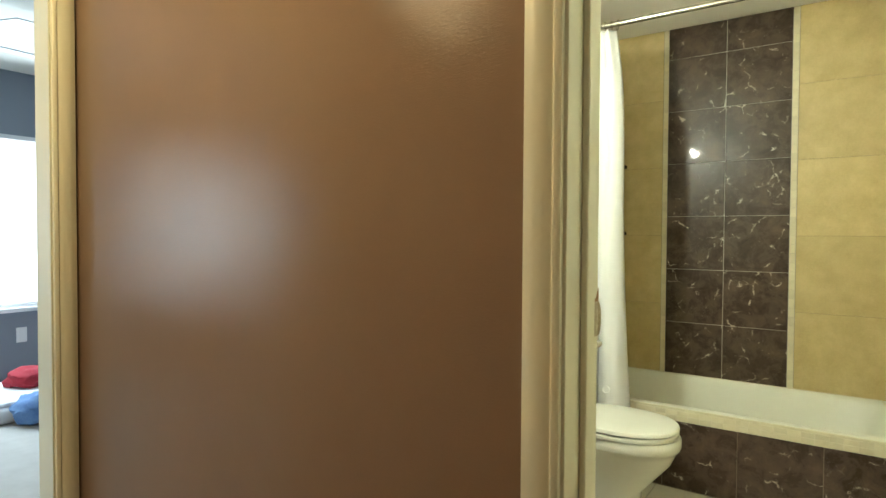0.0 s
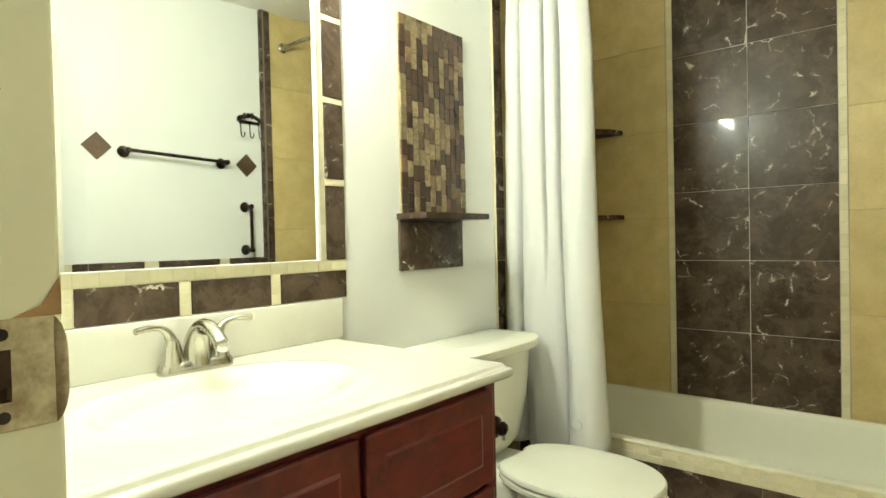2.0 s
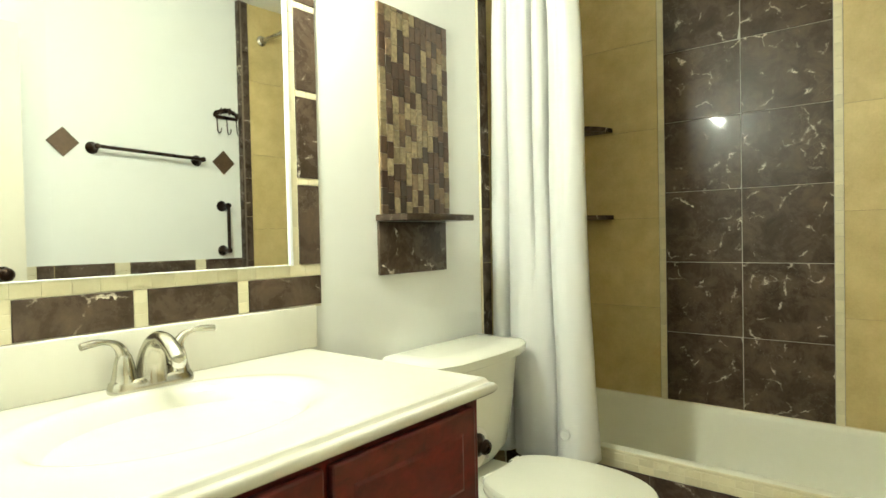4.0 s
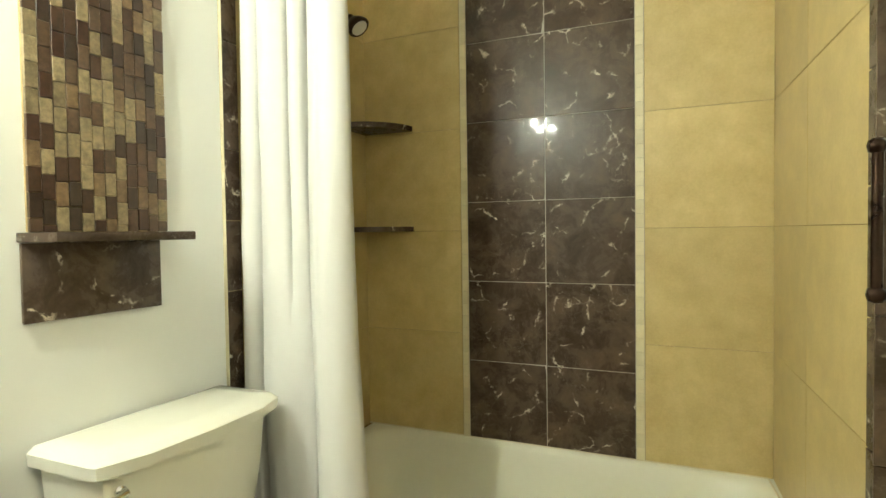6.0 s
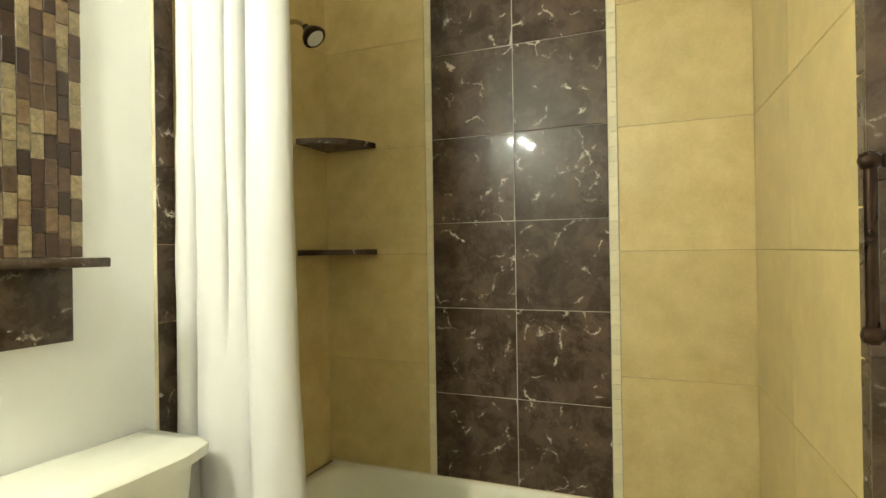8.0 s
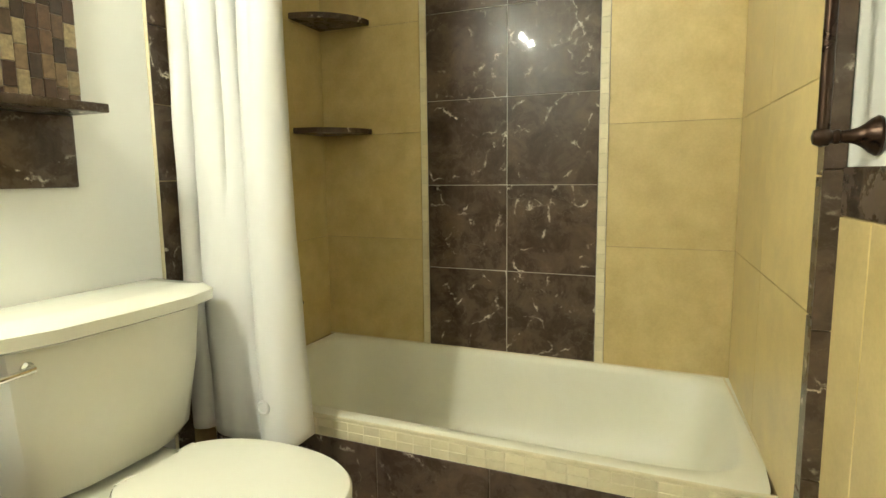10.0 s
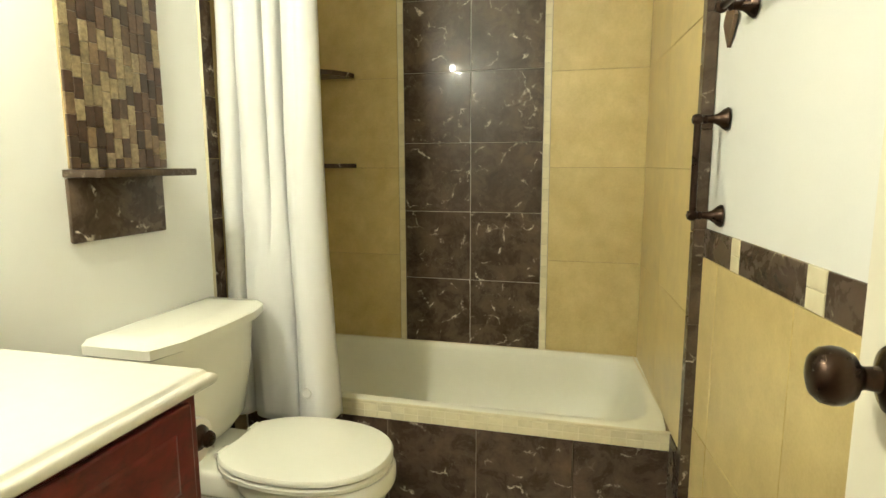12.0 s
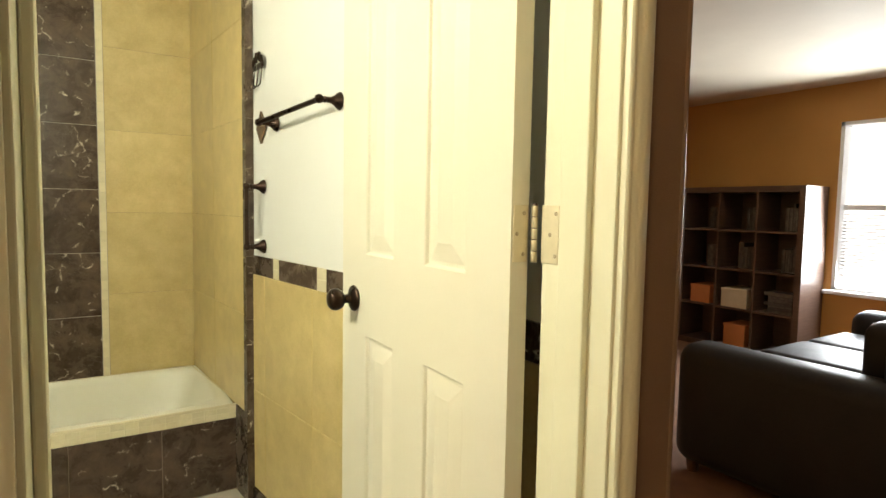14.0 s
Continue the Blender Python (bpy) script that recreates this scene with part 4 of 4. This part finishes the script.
def vanity_light():
    t = thing("vanity_light", (0.0, VANITY_Y, 2.08), "bronze wall light bar with two sockets above the mirror", "wall light")
    part("back_plate", box(0.001, 0.025, -0.22, 0.22, -0.05, 0.05, 0.006), BRONZE, t)
    for dy in (-0.12, 0.12):
        part("arm", tube(curve_points((0.02, dy, 0), (0.08, dy, 0.03), (0.21, dy, 0.06), (0.21, dy, 0.01)), 0.008, 10), BRONZE, t, smooth=True)
        part("socket", lathe(((0.0001, 0.02), (0.02, 0.015), (0.022, -0.02), (0.0001, -0.022)), pose(0.21, dy, -0.025), 16), BRONZE, t, smooth=True)
    return t


vanity_light()


def mosaic_panel():
    t = thing("mosaic_panel", (0.0, 1.935, 0), "vertical wall panel of mixed brown and beige stone mosaic", "wall mosaic", turn=-90)
    part("backing", box(0.0, 0.330, 0.0005, 0.006, 1.215, 1.858), GROUT, t)
    r = random.Random(21)
    cols, hgt = 12, 0.0525
    w = 0.330 / cols
    for c in range(cols):
        z = 1.215 - (0.0 if c % 2 else hgt / 2) * 1.0 - 0.012 * (c % 3)
        while z < 1.857:
            z0, z1 = max(z, 1.215), min(z + hgt, 1.858)
            if z1 - z0 > 0.008:
                tile(t, c * w + 0.0006, (c + 1) * w - 0.0006, z0 + 0.0006, z1 - 0.0006, MOSAIC, 0.008, chamfer=0.001, proud=0.004 + r.choice((0, 0.0008, 0.0015)))
            z += hgt
    return t


mosaic_panel()


def stone_slab(name, bm, place, label, category, mat=DARK_TILE):
    ob = new(name, mesh_of(name, bm, mat, True))
    ob.matrix_basis = Matrix.Translation(place)
    return tagged(ob, label, category)


stone_slab("wall_shelf", box(0.0005, 0.130, 0.0, 0.330, 0.0, 0.020, 0.003, 2), (0, 1.585, 1.194), "narrow dark marble wall shelf below the mosaic", "shelf")
plaque = thing("wall_plaque", (0, 1.588, 1.030), "single dark marble tile on the wall under a shelf", "wall tile")
part("backing", box(0.0005, 0.0065, 0.003, 0.319, 0.002, 0.1625, 0.001), DARK_GROUT, plaque)
part("face_tile", box(0.0068, 0.0145, 0.0, 0.321, 0.0, 0.163, 0.002, 2), DARK_TILE, plaque, smooth=True)

# ---- the bathroom door, swung open ----
def bathroom_door():
    W, T = 0.700, 0.035
    t = thing("bathroom_door", (1.5500, 0.410, 0.012), "cream white panelled door standing open against the wall", "door", turn=88.9)
    # local x runs from hinge edge to latch edge, local y 0 is the wall side, T the room side
    H = 2.02
    cols = ((0.126, 0.272), (0.408, 0.555))
    rows = ((0.22, 0.938), (1.134, 1.90))
    xs = [0.0] + [v for c in cols for v in c] + [W]
    zs = [0.0] + [v for r in rows for v in r] + [H]
    bm = bmesh.new()
    grid = {(i, k): bm.verts.new((x, T, z)) for i, x in enumerate(xs) for k, z in enumerate(zs)}
    for i in range(len(xs) - 1):
        for k in range(len(zs) - 1):
            if not (i % 2 and k % 2):
                bm.faces.new((grid[i, k], grid[i + 1, k], grid[i + 1, k + 1], grid[i, k + 1]))
    bm = join(bm, box(0, W, 0.0, T - 0.0115, 0, H, 0.0015))
    for x0, x1, z0, z1 in ((0, 0.0005, 0, H), (W - 0.0005, W, 0, H), (0, W, 0, 0.0005), (0, W, H - 0.0005, H)):
        bm = box(x0, x1, T - 0.013, T, z0, z1, bm=bm)
    part("slab", bm, DOOR_PAINT, t)
    for x0, x1 in cols:
        for z0, z1 in rows:
            rings = [[(x0 + k if a < 0 else x1 - k, d, z0 + k if b < 0 else z1 - k) for a, b in ((-1, -1), (1, -1), (1, 1), (-1, 1))] for k, d in ((0.0, T), (0.003, T - 0.002), (0.006, T - 0.0075), (0.012, T - 0.008), (0.046, T - 0.0015), (0.048, T - 0.001))]
            part("raised_panel", loft(rings, caps="end"), DOOR_PAINT, t)
    knob = part("knob", lathe(((0.0001, 0.0), (0.031, 0.0), (0.0325, 0.004), (0.030, 0.008), (0.022, 0.011), (0.012, 0.015), (0.0105, 0.026), (0.012, 0.030), (0.021, 0.035), (0.0265, 0.044), (0.0275, 0.052), (0.0255, 0.061), (0.019, 0.068), (0.010, 0.071), (0.0001, 0.072)), pose(0.620, T, 1.020, -90, 0, 0), 32), BRONZE, t, "oil-rubbed bronze door knob", smooth=True)
    part("latch_plate", box(W - 0.0002, W + 0.001, 0.006, 0.030, 0.975, 1.03, 0.0004), BRASS, t)
    for zc in (0.25, 1.222 - 0.012, 1.80):
        h = part("hinge", box(-0.0022, 0.0, 0.004, T - 0.003, zc - 0.0445, zc + 0.0445, 0.0008), BRASS, t, "painted-over metal butt hinge")
        for i in range(5):
            z0 = zc - 0.0445 + i * 0.0178
            part("knuckle", lathe(((0.0001, 0.0003), (0.0046, 0.0006), (0.0050, 0.0012), (0.0050, 0.0164), (0.0046, 0.0170), (0.0001, 0.0172)), pose(-0.011, -0.002, z0), 16), BRASS, h, smooth=True)
        part("pin", lathe(((0.0001, 0.0), (0.0044, 0.0), (0.0044, 0.0900), (0.0030, 0.0925), (0.0001, 0.093)), pose(-0.011, -0.002, zc - 0.0448), 14), BRONZE, h, "rusty brown hinge pin", smooth=True)
        for dy, dz in ((0.012, 0.032), (0.025, 0.0), (0.012, -0.032)):
            part("screw", lathe(((0.0001, 0), (0.0035, 0), (0.003, 0.0008), (0.0001, 0.0008)), pose(-0.0022, dy, zc + dz, 0, -90, 0), 10), STEEL, h)
    return t


bathroom_door()
for zc in (0.262, 1.222, 1.812):
    leaf = part("hinge_leaf", box(JAMB_R - 0.0022, JAMB_R, YIN - 0.036, YIN + 0.001, zc - 0.0445, zc + 0.0445, 0.0008), BRASS, door_case, "painted-over metal hinge leaf")
    for dy, dz in ((-0.030, 0.032), (-0.018, 0.0), (-0.030, -0.032)):
        part("screw", lathe(((0.0001, 0), (0.0035, 0), (0.003, 0.0008), (0.0001, 0.0008)), pose(JAMB_R - 0.0022, YIN + dy, zc + dz, 0, -90, 0), 10), STEEL, leaf)


# ---- fittings on the right wall ----
ROSE = ((0.0001, 0.0), (0.027, 0.0), (0.028, 0.004), (0.025, 0.008), (0.024, 0.011), (0.017, 0.018), (0.012, 0.026), (0.0095, 0.034), (0.0085, 0.046), (0.0105, 0.048), (0.0105, 0.052), (0.0085, 0.054), (0.0085, 0.060))


def wall_bar(name, a, b, label, category):
    """Two turned posts off the right wall with a bar between them."""
    (ya, za), (yb, zb) = a, b
    t = thing(name, (right_x(ya), ya, za), label, category)
    off = Vector((right_x(yb) - right_x(ya), yb - ya, zb - za))
    ends = []
    for p in (Vector((0, 0, 0)), off):
        part("post", lathe(ROSE, Matrix.Translation(p + Vector((-0.001, 0, 0))) @ pose(0, 0, 0, 0, -90, 0), 24), BRONZE, t, smooth=True)
        e = p + Vector((-0.068, 0, 0))
        ends.append(e)
        part("finial", lathe(((0.0001, -0.014), (0.008, -0.012), (0.0135, -0.004), (0.014, 0.003), (0.010, 0.012), (0.0001, 0.015)), Matrix.Translation(e) @ pose(0, 0, 0, 0, -90, 0), 18), BRONZE, t, smooth=True)
    d = (ends[1] - ends[0]).normalized()
    part("bar", tube([ends[0] - d * 0.012, (ends[0] + ends[1]) / 2, ends[1] + d * 0.012], 0.0085, 16), BRONZE, t, smooth=True)
    return t


wall_bar("towel_bar", (1.402, 1.580), (1.862, 1.556), "oil-rubbed bronze towel bar on the white wall", "towel bar")
wall_bar("grab_bar", (1.984, 1.328), (1.984, 1.096), "short upright bronze towel rail on the white wall", "towel rail")


def diamond(y, z, s, label):
    t = new("wall_diamond", mesh_of("wall_diamond", box(-0.009, 0.0, -s, s, -s, s, 0.0015), DIAMOND_TILE))
    t.matrix_basis = pose(right_x(y) - 0.0005, y, z, 45, 0, 0)
    return tagged(t, label, "wall tile", "diamond tiles on the wall")


diamond(1.292, 1.597, 0.046, "small rust brown stone tile set as a diamond")
diamond(2.000, 1.556, 0.044, "small rust brown stone tile set as a diamond")


def hook_rack():
    y = 2.022
    t = thing("hook_rack", (right_x(y), y, 1.77), "wrought dark metal hook rack with leaf scrollwork", "hook rack")
    part("back_bar", box(-0.012, -0.001, -0.062, 0.062, 0.012, 0.030, 0.003), BRONZE, t)
    r = random.Random(4)
    for i in range(9):
        yy = -0.066 + i * 0.0165
        zz = 0.028 + 0.030 * math.cos((i - 4) / 4 * 1.3)
        a = r.uniform(-0.9, 0.9) + math.pi / 2
        part("leaf", loft([[(-0.010 + dx * 0.005, yy + 0.020 * q * math.cos(a) - w * k * math.sin(a), zz + 0.020 * q * math.sin(a) + w * k * math.cos(a)) for k, dx in ((-1, 0), (0, -1), (1, 0), (0, 1))] for q, w in ((-1, 0.001), (-0.5, 0.009), (0.2, 0.010), (0.7, 0.006), (1, 0.0008))]), BRONZE, t)
    for yy in (-0.055, 0.0, 0.055):
        part("hook", tube([(-0.006, yy, 0.020), (-0.010, yy, -0.020), (-0.013, yy, -0.050), (-0.022, yy, -0.064), (-0.036, yy, -0.066), (-0.046, yy, -0.056), (-0.048, yy, -0.042)], 0.0028, 8), BRONZE, t, smooth=True)
    return t


hook_rack()


# ---- small fittings ----
def paper_holder():
    t = thing("paper_holder", (0.462, 1.3205, 0.686), "toilet paper roll on a bronze holder beside the vanity", "paper holder")
    part("post", lathe(tuple((r, h * 1.0) for r, h in ROSE), pose(-0.09, 0.0, 0.0, -90, 0, 0), 20), BRONZE, t, smooth=True)
    part("arm", tube([(-0.09, 0.050, 0.0), (-0.05, 0.053, 0.0), (0.052, 0.053, 0.0)], 0.009, 12), BRONZE, t, smooth=True)
    part("end_cap", lathe(((0.0001, 0), (0.022, 0), (0.026, 0.004), (0.024, 0.010), (0.017, 0.014), (0.015, 0.020), (0.017, 0.026), (0.013, 0.033), (0.0001, 0.036)), pose(0.049, 0.053, 0.0, 0, 90, 0), 20), BRONZE, t, smooth=True)
    return t


holder = paper_holder()


def paper_roll(t):
    ring = lambda r, x: [(x, 0.053 + r * math.cos(a), -0.0085 + r * math.sin(a)) for a in [2 * math.pi * k / 40 for k in range(40)]]
    roll = part("paper_roll", loft([ring(0.019, -0.052), ring(0.046, -0.052), ring(0.047, -0.050), ring(0.047, 0.046), ring(0.046, 0.048), ring(0.019, 0.048), ring(0.019, -0.052)], caps=False), PAPER, t, "white toilet paper roll", smooth=True)
    part("core", loft([ring(0.019, -0.0505), ring(0.019, 0.0465), ring(0.0175, 0.0465), ring(0.0175, -0.0505), ring(0.019, -0.0505)], caps=False), BARE_WOOD, roll, smooth=True)
    sheet = [[(x, 0.053 + 0.0472 * math.cos(a) + 0.0004, -0.0085 + 0.0472 * math.sin(a)) for x in (-0.051, 0.047)] for a in (0.6, 0.3, 0.0)] + [[(x, 0.1005 + 0.002 * k, -0.0085 - 0.02 * k) for x in (-0.051, 0.047)] for k in (1, 2)]
    part("loose_sheet", loft(sheet, closed=False, caps=False), PAPER, roll, smooth=True)


paper_roll(holder)


def corner_shelf(z):
    t = new("corner_shelf", mesh_of("corner_shelf", loft([[(-0.002, 0.0, h)] + [(0.226 * math.cos(a), -0.215 * math.sin(a), h) for a in [math.pi / 2 * k / 14 for k in range(15)]] for h in (0.0, 0.003, 0.017, 0.020)]), DARK_TILE))
    t.matrix_basis = Matrix.Translation((BACK_L + 0.001, BACK_Y - 0.001, z))
    return tagged(t, "quarter round dark marble shelf in the tub corner", "corner shelf", "corner shelves in the tub")


corner_shelf(1.207)
corner_shelf(1.616)


def shower_head():
    t = thing("shower_fixture", (-0.026, 2.66, 2.00), "brushed metal shower head on a short bent arm", "shower head")
    part("flange", lathe(((0.0001, 0), (0.028, 0), (0.026, 0.006), (0.011, 0.010), (0.0001, 0.010)), pose(0.0, 0, 0, 0, 90, 0), 20), NICKEL, t, smooth=True)
    part("arm", tube(curve_points((0.005, 0, 0), (0.07, 0, 0.012), (0.10, 0, 0.005), (0.125, 0, -0.025)), 0.0085, 12), NICKEL, t, smooth=True)
    m = pose(0.122, 0, -0.020, 0, 140, 0)
    head = part("head", lathe(((0.0001, -0.002), (0.012, 0.0), (0.014, 0.012), (0.022, 0.022), (0.036, 0.040), (0.041, 0.052), (0.041, 0.060), (0.037, 0.064), (0.034, 0.061), (0.0001, 0.061)), m, 28), BRONZE, t, smooth=True)
    face = part("spray_face", lathe(((0.0001, 0.0605), (0.031, 0.0605), (0.030, 0.0640), (0.0001, 0.0655)), m, 24), VINYL, head)
    return t


shower_head()


def tub_valve():
    t = thing("tub_faucet", (-0.035, 2.62, 0.62), "dark metal tub spout with a single valve above", "tub faucet")
    part("spout", tube([(0.0, 0, 0), (0.06, 0, 0.0), (0.10, 0, -0.006), (0.115, 0, -0.022)], 0.02, 14, radii=[0.024, 0.021, 0.020, 0.017]), BRONZE, t, smooth=True)
    valve = part("valve_plate", lathe(((0.0001, 0), (0.07, 0), (0.068, 0.006), (0.03, 0.012), (0.026, 0.035), (0.0001, 0.037)), pose(0.0, 0, 0.20, 0, 90, 0), 28), BRONZE, t, smooth=True)
    part("lever", tube([(0.034, 0, 0.20), (0.045, -0.03, 0.19), (0.045, -0.07, 0.18)], 0.007, 10), BRONZE, valve, smooth=True)
    return t


tub_valve()

# ---- living room ----
def sofa():
    t = thing("sofa", (3.38, 0.34, 0), "dark brown leather sofa with rounded arms, seen end on", "sofa")
    L, D = 2.05, 1.10
    part("frame", box(0.03, L - 0.03, 0.05, D - 0.04, 0.06, 0.40, 0.03, 3), LEATHER, t, smooth=True)
    for x0 in (0.0, L - 0.24):
        bm = box(x0, x0 + 0.24, 0.04, D, 0.05, 0.635, 0.085, 5)
        part("arm", bm, LEATHER, t, smooth=True)
    part("backrest", box(0.06, L - 0.06, 0.0, 0.28, 0.06, 0.81, 0.08, 5), LEATHER, t, smooth=True)
    for i in range(3):
        w = (L - 0.50) / 3
        part("seat_cushion", box(0.25 + i * w, 0.25 + (i + 1) * w - 0.006, 0.26, D + 0.02, 0.38, 0.50, 0.045, 4), LEATHER, t, smooth=True)
        part("back_cushion", box(0.25 + i * w, 0.25 + (i + 1) * w - 0.006, 0.22, 0.42, 0.49, 0.83, 0.06, 4), LEATHER, t, smooth=True)
    for x in (0.08, L - 0.08):
        for y in (0.10, D - 0.08):
            part("foot", lathe(((0.0001, 0), (0.025, 0), (0.032, 0.06), (0.0001, 0.06)), pose(x, y, 0), 12), SHELF_WOOD, t)
    return t


sofa()


def cube_shelf():
    t = thing("bookcase", (5.91, 2.085, 0), "black-brown cube bookcase holding boxes and books", "bookcase")
    S, D, n = 1.49, 0.38, 4
    cell = (S - 0.05 * 2 - 0.018 * 3) / n
    part("side", box(0, D, 0, 0.05, 0, S, 0.001), SHELF_WOOD, t)
    part("side", box(0, D, S - 0.05, S, 0, S, 0.001), SHELF_WOOD, t)
    part("top", box(0, D, 0.05, S - 0.05, S - 0.05, S, 0.001), SHELF_WOOD, t)
    part("bottom", box(0, D, 0.05, S - 0.05, 0, 0.05, 0.001), SHELF_WOOD, t)
    part("back_panel", box(D - 0.006, D - 0.002, 0.05, S - 0.05, 0.05, S - 0.05), SHELF_WOOD, t)
    for i in range(1, n):
        y = 0.05 + i * cell + (i - 1) * 0.018
        part("divider", box(0.002, D - 0.01, y, y + 0.018, 0.05, S - 0.05, 0.001), SHELF_WOOD, t)
        part("shelf", box(0.004, D - 0.01, 0.05, S - 0.05, y, y + 0.018, 0.001), SHELF_WOOD, t)
    return t, cell


case, CELL = cube_shelf()


def cell_at(col, row):
    """The corner of a compartment: columns from the window side, rows from the floor."""
    return 2.085 + 0.05 + col * (CELL + 0.018), 0.05 + row * (CELL + 0.018)


def storage_box(col, row, mat, label, w=0.24, h=0.17):
    y, z = cell_at(col, row)
    t = thing("storage_box", (5.93, y + 0.05, z), label, "storage box", "boxes in the bookcase")
    bm = box(0, 0.28, 0, w, 0.0, h, 0.006)
    part("body", bm, mat, t)
    part("rim", box(-0.003, 0.283, -0.003, w + 0.003, h - 0.022, h + 0.002, 0.004), mat, t)


storage_box(1, 1, CREAM_BOX, "cream canvas storage box on a bookcase shelf")
storage_box(2, 1, ORANGE_BOX, "orange canvas storage box on a bookcase shelf", 0.20)
storage_box(1, 0, ORANGE_BOX, "orange canvas storage box on a low bookcase shelf", 0.2, 0.2)
rb = random.Random(9)
BOOK = {}
for col, row, n in ((0, 1, 7), (0, 2, 6), (1, 2, 6), (2, 2, 5), (0, 3, 5), (1, 3, 5), (2, 3, 4), (3, 2, 6)):
    y, z = cell_at(col, row)
    flat = row == 1
    at = 0.0
    for i in range(n):
        th = rb.choice((0.018, 0.024, 0.030))
        hh = rb.choice((0.20, 0.235))
        key = (th, hh, flat)
        if key not in BOOK:
            BOOK[key] = mesh_of("book", box(0, 0.16, 0, hh, 0, th, 0.002) if flat else box(0, 0.16, 0, th, 0, hh, 0.002), BOOKS)
        b = new("book", BOOK[key])
        b.matrix_basis = Matrix.Translation((6.02 if not flat else 5.96, y + 0.03 + (0 if flat else at), z + (at if flat else 0)))
        tagged(b, "dark bound book lying in a stack" if flat else "dark bound book upright on a bookcase shelf", "book", "books in the bookcase")
        at += th + 0.001

# ---- bedroom, glimpsed through the far doorway ----
def folded(name, place, sx, sy, sz, mat, label, category, seed):
    """A soft heap of cloth with rounded, uneven folds."""
    bm = bmesh.new()
    bmesh.ops.create_icosphere(bm, subdivisions=4, radius=1.0)
    for v in bm.verts:
        p = v.co.copy()
        k = 1 + 0.22 * noise.noise(p * 2.1 + Vector((seed, 0, 0))) + 0.10 * noise.noise(p * 5.3 + Vector((0, seed, 0)))
        v.co = Vector((p.x * sx * k, p.y * sy * k, max(p.z, -0.55) * sz * k))
    low = min(v.co.z for v in bm.verts)
    for v in bm.verts:
        v.co.z -= low
    ob = new(name, mesh_of(name, bm, mat, True))
    ob.matrix_basis = Matrix.Translation(place)
    return tagged(ob, label, category)


def floor_bed():
    t = thing("floor_mattress", (-3.30, 0.95, 0), "thin white mattress lying on the carpet under the window", "mattress")
    part("pad", box(-0.45, 0.30, -0.9, 0.9, 0.0, 0.10, 0.04, 4), BEDDING, t, smooth=True)
    part("blanket", box(-0.40, 0.26, -0.5, 0.86, 0.098, 0.128, 0.014, 3), BEDDING, t, smooth=True)
    return t


floor_bed()
folded("clothes_heap", (-3.42, 1.33, 0.125), 0.13, 0.10, 0.15, MAROON, "crumpled maroon and dark clothes heaped on bedding", "clothes", 3.0)
folded("red_cushion", (-3.45, 1.08, 0.125), 0.15, 0.13, 0.08, RED_CLOTH, "flattened red cushion on bedding", "cushion", 6.0)
folded("blue_clothes", (-2.95, 1.02, 0.0), 0.20, 0.20, 0.11, BLUE_CLOTH, "blue striped clothes dropped on the carpet", "clothes", 9.0)
socket = new("wall_outlet", mesh_of("wall_outlet", box(0, 0.006, -0.035, 0.035, -0.057, 0.057, 0.002), VINYL))
socket.matrix_basis = Matrix.Translation((BX, 1.20, 0.42))
tagged(socket, "white wall outlet plate on the grey wall", "outlet")


def ceiling_fan():
    t = thing("ceiling_fan", (-2.55, 0.35, CEIL), "white ceiling fan at rest in the bedroom", "ceiling fan")
    part("rod", lathe(((0.0001, -0.16), (0.012, -0.16), (0.012, 0.0), (0.0001, 0.0)), None, 12), VINYL, t)
    part("motor", lathe(((0.0001, -0.26), (0.07, -0.26), (0.10, -0.22), (0.10, -0.17), (0.04, -0.15), (0.0001, -0.15)), None, 24), VINYL, t, smooth=True)
    for i in range(5):
        part("blade", box(0.14, 0.62, -0.06, 0.06, -0.205, -0.197, 0.003), VINYL, t, at=pose(0, 0, 0, 6, 0, 72 * i + 20))
    return t


ceiling_fan()


def hall_light():
    t = thing("hall_light", (-0.10, -0.80, CEIL), "small bronze ceiling light in the hall", "ceiling light")
    part("canopy", lathe(((0.0001, -0.035), (0.05, -0.03), (0.065, -0.01), (0.066, 0.0), (0.0001, 0.0)), None, 24), BRONZE, t, smooth=True)
    part("socket", lathe(((0.0001, -0.10), (0.018, -0.10), (0.018, -0.03), (0.0001, -0.03)), None, 16), BRONZE, t, smooth=True)
    return t


hall_light()
